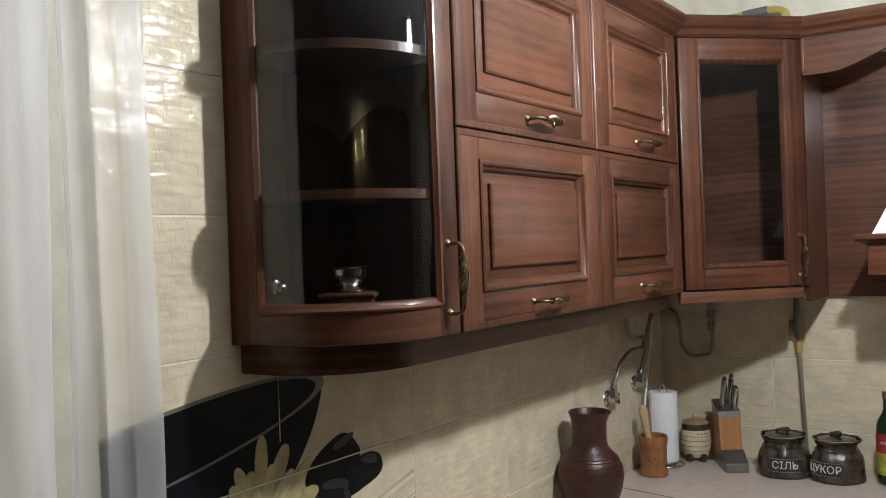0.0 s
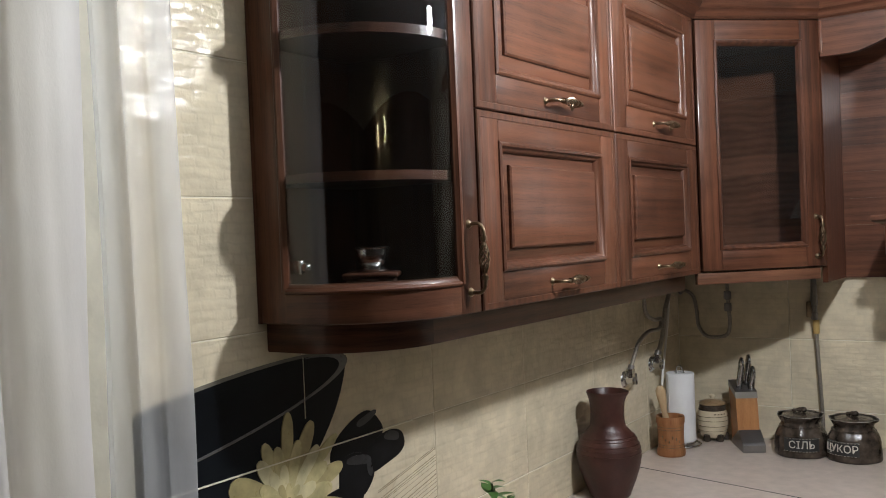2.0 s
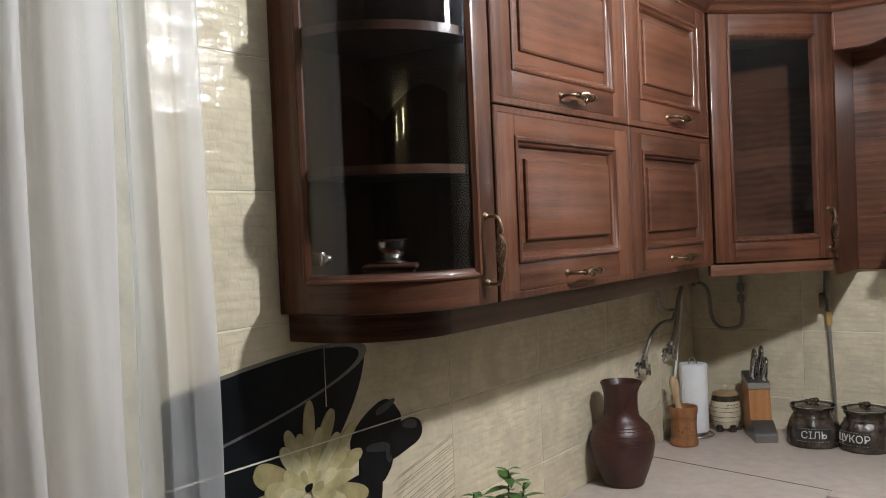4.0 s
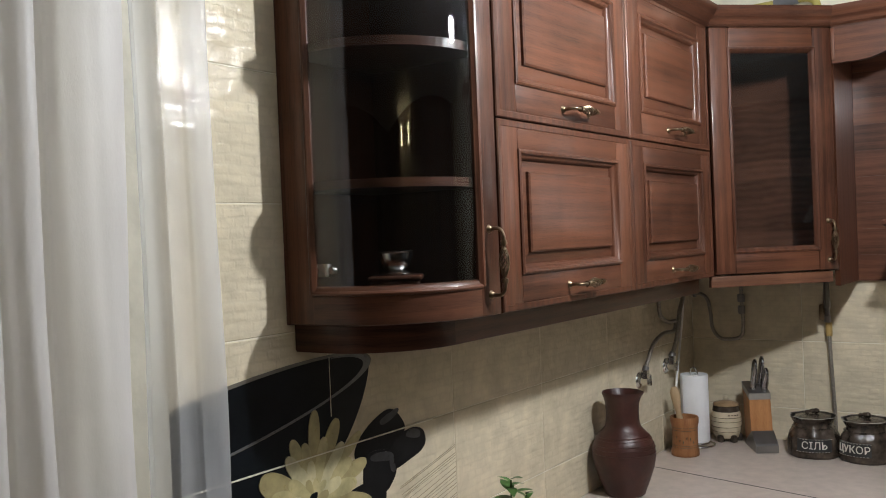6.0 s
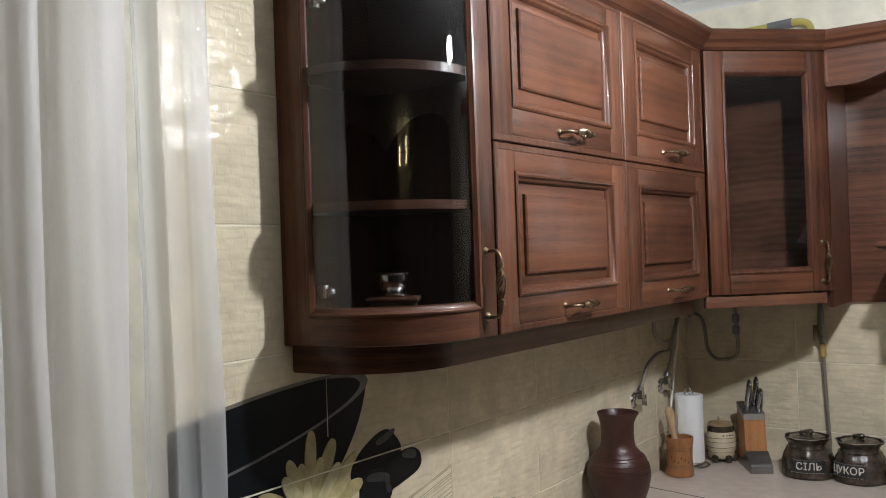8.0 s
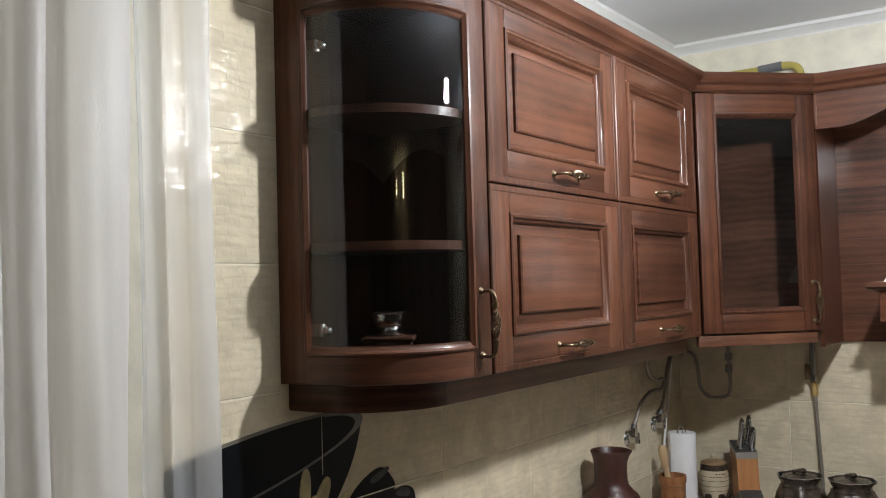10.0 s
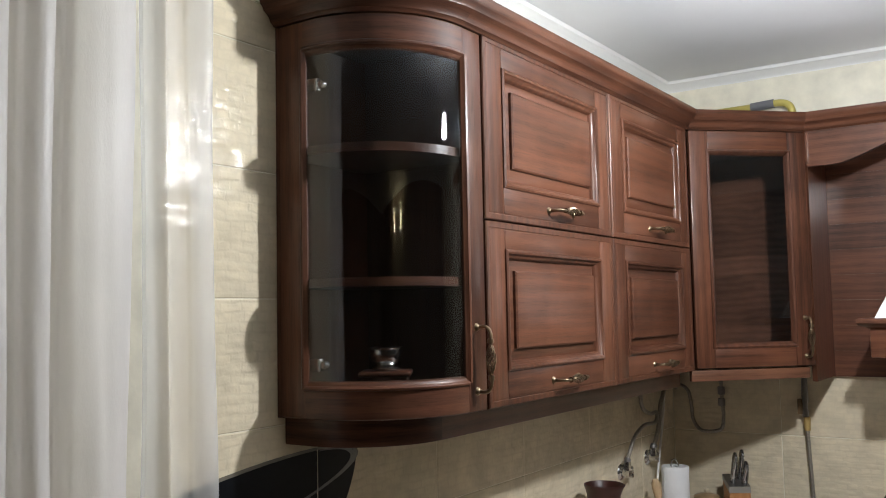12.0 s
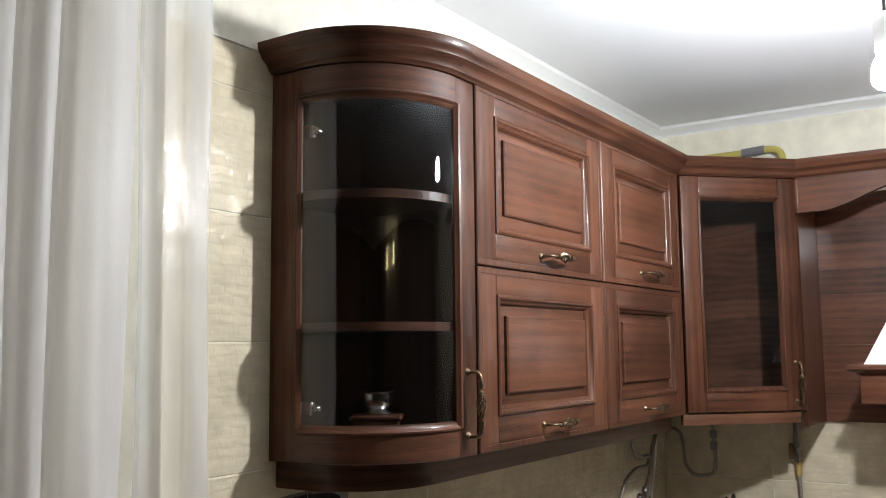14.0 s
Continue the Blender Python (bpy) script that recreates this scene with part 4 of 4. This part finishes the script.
def towel():
    u = thing("paper_towel_holder", pose(0.138, 1.550, TOP), "chrome wire stand holding a white paper roll", "towel holder")
    part("base_ring", tube([(0.060 * math.cos(a), 0.060 * math.sin(a), 0.005) for a in [2 * math.pi * k / 36 for k in range(37)]], 0.0035, 8), STEEL, u, "", 60)
    part("base_ring", tube([(0.042 * math.cos(a), 0.042 * math.sin(a), 0.012) for a in [2 * math.pi * k / 36 for k in range(37)]], 0.003, 8), STEEL, u, "", 60)
    part("post", tube(spline([(-0.012, 0, 0.01), (-0.012, 0, 0.14), (-0.012, 0, 0.245), (-0.006, 0, 0.262), (0.004, 0, 0.262), (0.012, 0, 0.245), (0.012, 0, 0.232)], 6), 0.0025, 8), STEEL, u, "", 60)
    r = thing("paper_towel_roll", pose(0.138, 1.550, TOP + 0.016), "white paper towel roll with a wrinkled end", "paper towel")
    part("roll", lathe([(0.017, 0.0), (0.044, 0.001), (0.0455, 0.004), (0.0455, 0.222), (0.044, 0.2255), (0.017, 0.225), (0.016, 0.2)], 48, None, lambda a, z: 1 + 0.012 * math.sin(a * 2 + z * 8) + 0.006 * math.sin(5 * a)), PAPER, r, "", 40)
    part("loose_sheet", tube([(0.0475 * math.cos(2.1), -0.0475 * math.sin(2.1), 0.004), (0.0475 * math.cos(2.1), -0.0475 * math.sin(2.1), 0.11), (0.0475 * math.cos(2.1), -0.0475 * math.sin(2.1), 0.22)], 0.001, 6), PAPER, r)


def small_jar():
    u = thing("striped_ceramic_jar", pose(0.205, 1.665, TOP), "cream ceramic barrel jar with dark rings and lid", "jar")
    prof = [(0.036, 0.012), (0.040, 0.015), (0.047, 0.04), (0.0505, 0.065), (0.0485, 0.09), (0.043, 0.110), (0.041, 0.116), (0.038, 0.116)]
    part("jar_body", lathe(prof, 40), CREAMGL, u, "", 50)
    part("collar", lathe([(0.043, 0.102), (0.0460, 0.104), (0.0430, 0.120), (0.039, 0.122)], 40), BROWNGL, u, "brown glazed collar", 50)
    lid = part("lid", lathe([(0.043, 0.122), (0.044, 0.125), (0.040, 0.131), (0.020, 0.137), (0.007, 0.139)], 40), TANGL, u, "tan glazed lid", 50)
    part("knob", lathe([(0.006, 0.138), (0.006, 0.143), (0.010, 0.148), (0.0085, 0.153), (0.003, 0.155)], 20), CREAMGL, lid, "", 50)
    for z, r in ((0.036, 0.0462), (0.052, 0.0494), (0.070, 0.0506), (0.084, 0.0496)):
        part("painted_ring", lathe([(r - 0.002, z - 0.0016), (r + 0.0006, z), (r - 0.002, z + 0.0016)], 40, None, lambda a, z: 1 + 0.002 * math.sin(7 * a)), BROWNGL, u, "", 50)
    for k, w in enumerate((0.006, 0.004, 0.006, 0.005)):
        a = radians(-62 + 13 * k)
        part("letter_bar", box(-w / 2, w / 2, -0.0008, 0.0008, -0.0016, 0.0016), BROWNGL, u, "", None, pose(0.0496 * math.cos(a), 0.0496 * math.sin(a), 0.094, 0, 0, math.degrees(a) + 90) @ pose(0, 0, 0, 12, 0, 0))
    for k in range(3):
        a = radians(-100 + 60 * k)
        part("foot", box(-0.010, 0.010, -0.012, 0.012, 0.001, 0.026, 0.005), BROWNGL, u, "dark ceramic foot", 40, pose(0.040 * math.cos(a), 0.040 * math.sin(a), 0, 0, 0, math.degrees(a) + 90))


def knife_block():
    u = thing("knife_block", pose(0.335, 1.610, TOP, 0, 0, 30), "beech knife block with dark steel trim", "knife block")
    w = 0.034
    def slab(prof, a, b):
        return loft([[(a, y, z) for y, z in prof], [(b, y, z) for y, z in prof]])
    part("block", slab([(-0.030, 0.012), (0.060, 0.012), (0.085, 0.190), (-0.005, 0.165)], -w, w), BEECH, u, "beech block")
    part("top_cap", slab([(-0.009, 0.160), (0.0855, 0.187), (0.089, 0.206), (-0.005, 0.180)], -w - 0.001, w + 0.001), STEEL_DARK, u, "dark steel top")
    part("base_wedge", slab([(-0.085, 0.001), (0.065, 0.001), (0.065, 0.011), (-0.030, 0.062), (-0.080, 0.030), (-0.086, 0.024)], -w - 0.001, w + 0.001), STEEL_DARK, u, "dark steel base")
    for k, (x, y, ln) in enumerate(((-0.014, 0.030, 0.105), (0.014, 0.052, 0.105), (0.021, 0.018, 0.080))):
        kn = thing("knife", pose(0.335, 1.610, TOP, 0, 0, 30) @ pose(x, y, 0.176 + 0.28 * y) @ pose(0, 0, 0, 8, 4, 0), "kitchen knife with a dark polished steel handle in the block", "knife", "knives in the block")
        rings = []
        for i in range(13):
            t = i / 12
            a, b = 0.0085 + 0.0022 * math.sin(3.1 * t + 0.6), 0.0130 + 0.0035 * math.sin(5.5 * t + 3.6)
            if i in (0, 12):
                a, b = a * 0.7, b * 0.7
            yy = -0.006 * math.sin(2.6 * t)
            rings.append([(a * math.cos(q), yy + b * math.sin(q), ln * t) for q in [2 * math.pi * j / 14 for j in range(14)]])
        part("handle", loft(rings), SATIN, kn, "", 60)
        part("bolster", box(-0.004, 0.004, -0.011, 0.009, -0.006, 0.003, 0.002), STEEL, kn, "", 40)
        part("end_cap", lathe([(0.004, ln - 0.001), (0.0062, ln), (0.003, ln + 0.003)], 12), STEEL, kn, "", 60, pose(0, -0.0035, 0))


def word(text, size, depth=0.0012):
    cu = bpy.data.curves.new("word", "FONT")
    cu.body, cu.size, cu.extrude = text, size, depth
    cu.align_x, cu.align_y = "CENTER", "CENTER"
    ob = bpy.data.objects.new("word", cu)
    scene.collection.objects.link(ob)
    me = bpy.data.meshes.new_from_object(ob.evaluated_get(bpy.context.evaluated_depsgraph_get()))
    bpy.data.objects.remove(ob)
    return me


def canister(x, y, turn, text, label):
    u = thing("ceramic_canister", pose(x, y, TOP, 0, 0, turn), label, "canister", "dark ceramic canisters")
    wob = lambda a, z: 1 + 0.022 * math.cos(8 * a) * (1 if 0.02 < z < 0.115 else 0.4) + 0.012 * math.sin(5 * a + 40 * z) + 0.008 * math.sin(11 * a - 70 * z)
    prof = [(0.076, 0.001), (0.079, 0.005), (0.0790, 0.012), (0.0785, 0.020), (0.0785, 0.035), (0.0770, 0.055), (0.0720, 0.072), (0.0640, 0.086), (0.0580, 0.095), (0.0560, 0.102), (0.0600, 0.109), (0.0645, 0.1175), (0.056, 0.1185)]
    part("canister_body", lathe(prof, 64, None, wob), BROWNGL, u, "dark brown glazed body", 45)
    part("rope_line", lathe([(0.060, 0.089), (0.0640, 0.091), (0.059, 0.094)], 64, None, lambda a, z: 1 + 0.018 * math.cos(28 * a)), BROWNGL, u, "", 60)
    rim = lambda a, z: 1 + 0.10 * abs(math.sin(4 * a + 0.4)) - 0.045 + 0.02 * math.sin(3 * a)
    part("mouth", lathe([(0.0590, 0.1150), (0.0650, 0.1180), (0.0680, 0.1240), (0.0660, 0.1250), (0.0630, 0.1220), (0.0590, 0.1200)], 64, None, rim), BROWNGL, u, "", 50)
    part("worn_rim", lathe([(0.0668, 0.1238), (0.0688, 0.1245), (0.0684, 0.1258), (0.0662, 0.1254), (0.0668, 0.1238)], 64, None, rim), WHITEGL, u, "pale worn rim", 50)
    lid = part("lid", lathe([(0.0590, 0.1205), (0.0585, 0.1230), (0.045, 0.1255), (0.020, 0.130), (0.006, 0.131)], 64, None, rim), BROWNGL, u, "", 45)
    part("knob", tube(spline([(-0.022, 0.006, 0.133), (-0.012, 0.002, 0.137), (0.0, -0.002, 0.139), (0.009, -0.004, 0.141), (0.013, -0.008, 0.135)], 5), 0.0075, 10, rad=lambda q: 0.005 + 0.0065 * q ** 2 * (1 - 0.4 * q) + 0.0012 * math.sin(17 * q)), BROWNGL, lid, "", 50)
    # plate with the word, bent round the front
    R = 0.0800
    rings = []
    for k in range(13):
        a = radians(-90 - 38 + 76 * k / 12)
        c, s = math.cos(a), math.sin(a)
        rings.append([(c * (R - 0.004), s * (R - 0.004), 0.024), (c * (R + 0.002), s * (R + 0.002), 0.024), (c * (R + 0.0005), s * (R + 0.0005), 0.064), (c * (R - 0.006), s * (R - 0.006), 0.064)])
    plate_ob = part("name_plate", loft(rings), BLACKP, u, "black name plate", 60)
    for k in range(22):
        t = k / 22 * 2
        a = radians(-90 + (-37 + 74 * (t if t < 1 else 2 - t)))
        z = 0.0245 if t < 1 else 0.0630
        q = R + 0.0022 - (0.0014 if t >= 1 else 0)
        part("stitch", box(-0.0028, 0.0028, -0.0007, 0.0007, -0.0006, 0.0006), WHITEGL, plate_ob, "", None, pose(q * math.cos(a), q * math.sin(a), z, 0, 0, math.degrees(a) + 90))
    me = word(text, 0.031)
    me.name = "lettering"
    for v in me.vertices:
        px, pz, d = v.co.x, v.co.y, v.co.z
        a = -math.pi / 2 + px / (R + 0.002)
        q = R + 0.0018 + d - 0.00035 * (pz / 0.01)
        v.co = (q * math.cos(a), q * math.sin(a), 0.0437 + pz)
    me.materials.append(LETTERS)
    ob = new("lettering", me)
    ob.parent = plate_ob
    tagged(ob, "white raised lettering")


def bottle():
    u = thing("oil_bottle", pose(0.803, 1.600, TOP), "dark green glass oil bottle with a red label", "bottle")
    part("glass_body", lathe([(0.030, 0.001), (0.034, 0.004), (0.035, 0.02), (0.035, 0.165), (0.031, 0.185), (0.018, 0.207), (0.0135, 0.220), (0.0130, 0.250), (0.010, 0.252)], 32), OILGLASS, u, "", 50)
    part("cap", lathe([(0.0150, 0.250), (0.0155, 0.252), (0.0155, 0.270), (0.014, 0.272)], 24), BRONZE, u, "gold metal cap", 40)
    part("label", lathe([(0.0352, 0.095), (0.0356, 0.096), (0.0356, 0.150), (0.0352, 0.151)], 32), REDLAB, u, "red paper label")
    part("label", lathe([(0.0352, 0.030), (0.0356, 0.031), (0.0356, 0.094), (0.0352, 0.0945)], 32), OLIVE, u, "olive printed paper label")
    for k in range(3):
        a = radians(-120 + 10 * k)
        part("letter_bar", box(-0.0022, 0.0022, -0.0006, 0.0006, -0.004, 0.004), WHITEGL, u, "", None, pose(0.0360 * math.cos(a), 0.0360 * math.sin(a), 0.125, 0, 0, math.degrees(a) + 90))


vase(), mortar(), towel(), small_jar(), knife_block(), bottle()
canister(0.507, 1.590, 14, "СІЛЬ", "dark brown glazed salt canister with a black name plate")
canister(0.660, 1.590, -18, "ЦУКОР", "dark brown glazed sugar canister with a black name plate")


# ---- herb plants ----
def herb(x, y, heights, seed, label):
    u = thing("potted_herb", pose(x, y, TOP), label, "plant", "potted herbs on the worktop")
    part("pot", lathe([(0.038, 0.001), (0.042, 0.004), (0.052, 0.085), (0.057, 0.086), (0.057, 0.100), (0.050, 0.101), (0.049, 0.085)], 28), POTM, u, "terracotta pot", 40)
    part("soil", lathe([(0.048, 0.080), (0.0485, 0.086), (0.020, 0.090), (0.005, 0.091)], 20), SOIL, u)
    rnd = random.Random(seed)
    for sx, sy, h in heights:
        part("stem", tube(spline([(0.3 * sx, 0.3 * sy, 0.08), (0.7 * sx, 0.6 * sy, 0.6 * h), (sx, sy, h)], 6), 0.0018, 6), GREENSTEM, u, "", 60)
        for k in range(14):
            t = 0.70 + 0.30 * k / 13
            c = Vector((sx * t, sy * t, h * (0.70 + 0.30 * (k / 13)) + 0.002))
            az, el = k * 2.4 + rnd.uniform(-0.3, 0.3), rnd.uniform(-0.1, 0.5) + (0.35 if k > 10 else 0)
            ln = rnd.uniform(0.036, 0.052) * (1.0 if k < 11 else 0.66)
            wd = ln * rnd.uniform(0.42, 0.52)
            d = Vector((math.cos(az) * math.cos(el), math.sin(az) * math.cos(el), math.sin(el)))
            s = Vector((-math.sin(az), math.cos(az), 0))
            up = s.cross(d) * -1
            rings = []
            for i in range(7):
                f = i / 6
                w = wd * math.sin(math.pi * min(1, 0.06 + 0.94 * f) ** 0.8) * 0.5 + 0.0006
                mid = c + d * ln * f + up * (-0.010 * f * f)
                rings.append([mid - s * w + up * 0.18 * w, mid - up * 0.12 * w, mid + s * w + up * 0.18 * w, mid + up * 0.0007])
            part("leaf", loft(rings), LEAF, u, "", 60)


herb(0.285, 0.100, ((0.0, 0.012, 0.250), (0.012, 0.050, 0.212), (0.0, -0.035, 0.206)), 5, "green basil-like herb in a terracotta pot")
herb(0.290, -0.055, ((0.0, 0.035, 0.240), (0.01, -0.050, 0.236)), 9, "low green herb in a terracotta pot beside another")


# ---- metal bowl in the rounded cabinet ----
def metal_bowl():
    b = thing("wooden_stand", pose(0.225, -0.150, ZB + 0.0225, 0, 0, 33), "small dark wooden stand in the glass cabinet", "stand")
    part("stand_top", box(-0.047, 0.047, -0.044, 0.044, 0.048, 0.058, 0.0045, 3), WOOD_H, b, "", 30)
    part("stand_body", box(-0.040, 0.040, -0.040, 0.040, 0.0, 0.050, 0.002), WOOD_IN, b, "", 30)
    u = thing("metal_bowl", pose(0.225, -0.150, ZB + 0.081), "polished footed metal bowl in the glass cabinet", "bowl")
    part("bowl", lathe([(0.026, 0.001), (0.027, 0.003), (0.020, 0.006), (0.015, 0.009), (0.020, 0.012), (0.026, 0.020), (0.029, 0.030), (0.030, 0.038), (0.035, 0.041), (0.033, 0.0425), (0.028, 0.038), (0.025, 0.024), (0.01, 0.016)], 36), STEEL, u, "", 50)


metal_bowl()


# ---- pipes, valves and hoses ----
def valve(name, m, label):
    u = thing(name, m, label, "valve", "water valves in the corner")
    part("rosette", tube([(0, 0, 0), (0, -0.004, 0), (0, -0.009, 0)], 0, 24, rad=lambda t: 0.026 - 0.010 * t * t), STEEL, u, "", 50)
    part("valve_body", tube([(0, -0.008, 0), (0, -0.02, 0), (0, -0.032, 0)], 0.0125, 16), STEEL, u, "", 50)
    part("collar_nut", tube([(0, -0.022, 0.008), (0, -0.022, 0.02), (0, -0.022, 0.034)], 0.0130, 6), STEEL, u)
    h = part("tap_handle", tube([(0.010, -0.022, 0), (0.020, -0.022, 0), (0.030, -0.022, 0)], 0.0095, 12), STEEL, u, "", 50)
    part("lever", box(0.028, 0.036, -0.030, -0.014, -0.020, 0.016, 0.003), STEEL, h, "", 40)
    return u


valve("stop_valve", pose(WA, 1.255, 1.150, 0, 0, 90), "chrome water stop valve on the tiles")
valve("stop_valve", pose(WA, 1.480, 1.165, 0, 0, 90), "chrome water stop valve on the tiles")


def hose(name, pts, r, material, label, ends=True):
    u = thing(name, pose(0, 0, 0), label, "hose", "hoses and pipes under the cabinets")
    sp = spline(pts, 10)
    part("tube", tube(sp, r, 10), material, u, "", 60)
    if ends:
        for a, b in ((sp[0], sp[3]), (sp[-1], sp[-4])):
            part("ferrule", tube([a, (a + b) / 2, b], r * 1.55, 10), STEEL_DARK, u, "", 60)
    return u


hose("braided_hose", [(WA + 0.022, 1.255, 1.182), (WA + 0.030, 1.272, 1.225), (WA + 0.035, 1.300, 1.262), (WA + 0.035, 1.380, 1.285), (WA + 0.035, 1.475, 1.285), (WA + 0.035, 1.49, 1.315), (WA + 0.035, 1.43, 1.318), (WA + 0.035, 1.365, 1.345), (WA + 0.035, 1.352, 1.40), (WA + 0.035, 1.352, 1.465)], 0.0065, HOSE, "braided steel water hose from a stop valve")
hose("braided_hose", [(WA + 0.022, 1.480, 1.197), (WA + 0.030, 1.50, 1.24), (WA + 0.035, 1.515, 1.29), (WA + 0.035, 1.53, 1.34), (WA + 0.035, 1.575, 1.40), (WA + 0.035, 1.58, 1.465)], 0.0075, HOSE, "dark braided water hose rising to the cabinet")
hose("white_pipe", [(WA + 0.02, 1.50, 0.90), (WA + 0.02, 1.515, 1.08), (WA + 0.02, 1.555, 1.20), (WA + 0.02, 1.600, 1.33), (WA + 0.02, 1.62, 1.475)], 0.004, WHITEPIPE, "thin white plastic pipe in the room corner", False)
hose("bent_hose", [(0.085, WB - 0.030, 1.385), (0.110, WB - 0.030, 1.390), (0.135, WB - 0.030, 1.37), (0.145, WB - 0.030, 1.32), (0.150, WB - 0.030, 1.27), (0.175, WB - 0.030, 1.236), (0.215, WB - 0.030, 1.232), (0.250, WB - 0.030, 1.245), (0.258, WB - 0.030, 1.29), (0.255, WB - 0.030, 1.34), (0.252, WB - 0.030, 1.478)], 0.0062, HOSE, "dark hose bent in a loop on the tiles")
for z in (1.335, 1.375, 1.43):
    u = thing("pipe_fitting", pose(0.253, WB - 0.030, z), "dark metal pipe fitting on the hose", "fitting")
    part("nut", lathe([(0.010, -0.014), (0.0125, -0.012), (0.0125, 0.012), (0.010, 0.014)], 6), STEEL_DARK, u)
    part("clip", box(-0.004, 0.004, 0.008, 0.0295, -0.004, 0.004), STEEL_DARK, u)
g = hose("gas_hose", [(0.545, WB - 0.025, 0.905), (0.545, WB - 0.025, 0.98), (0.541, WB - 0.025, 1.08), (0.536, WB - 0.025, 1.20), (0.534, WB - 0.025, 1.262)], 0.0060, HOSE, "braided gas hose on the tiled wall", False)
part("sleeve", lathe([(0.0095, 1.252), (0.0105, 1.254), (0.0105, 1.294), (0.0095, 1.296)], 14), BRASS, g, "yellow sleeve", 40, pose(0.534, WB - 0.025, 0))
u = thing("gas_valve", pose(0.530, WB - 0.025, 1.33), "brass gas valve on the tiled wall", "valve")
part("valve_body", lathe([(0.008, -0.034), (0.0115, -0.03), (0.0115, -0.012), (0.009, -0.008), (0.009, 0.012), (0.0115, 0.016), (0.0115, 0.034), (0.007, 0.148)], 8), STEEL_DARK, u, "", 30)
part("lever", box(-0.024, -0.006, -0.010, 0.010, -0.026, 0.026, 0.004), BRONZE, u, "", 40)
part("wall_clip", box(-0.004, 0.004, 0.008, 0.0245, -0.004, 0.004), STEEL_DARK, u)
p = hose("yellow_gas_pipe", [(0.16, WB - 0.055, 2.345), (0.26, WB - 0.055, 2.350), (0.40, WB - 0.055, 2.352), (0.48, WB - 0.055, 2.356), (0.52, WB - 0.055, 2.350), (0.538, WB - 0.055, 2.328), (0.540, WB - 0.055, 2.28), (0.540, WB - 0.055, 2.195)], 0.0125, YELLOW, "yellow painted gas pipe above the cabinets", False)
part("coupling", tube([(0.405, WB - 0.055, 2.352), (0.44, WB - 0.055, 2.354), (0.482, WB - 0.055, 2.356)], 0.0150, 14), GREYTAPE, p, "grey coupling", 50)


# ---- warm lamps at the room's far end, seen mirrored in the curved glass ----
for dy in (-0.34, 0.34):
    u = thing("wall_lamp", pose(4.3, -2.40 + dy, 2.31), "small warm wall lamp with a lit tube", "lamp", "warm wall lamps")
    part("back_plate", box(-0.014, -0.001, -0.03, 0.03, -0.07, 0.07, 0.003), BRONZE, u, "", 30)
    part("tube", lathe([(0.016, -0.085), (0.022, -0.08), (0.022, 0.08), (0.016, 0.085)], 14), WARM, u, "lit warm tube", 50, pose(-0.14, 0, 0))
    part("arm", tube([(-0.012, 0, -0.068), (-0.070, 0, -0.095), (-0.14, 0, -0.084)], 0.005, 8), BRONZE, u, "", 50)
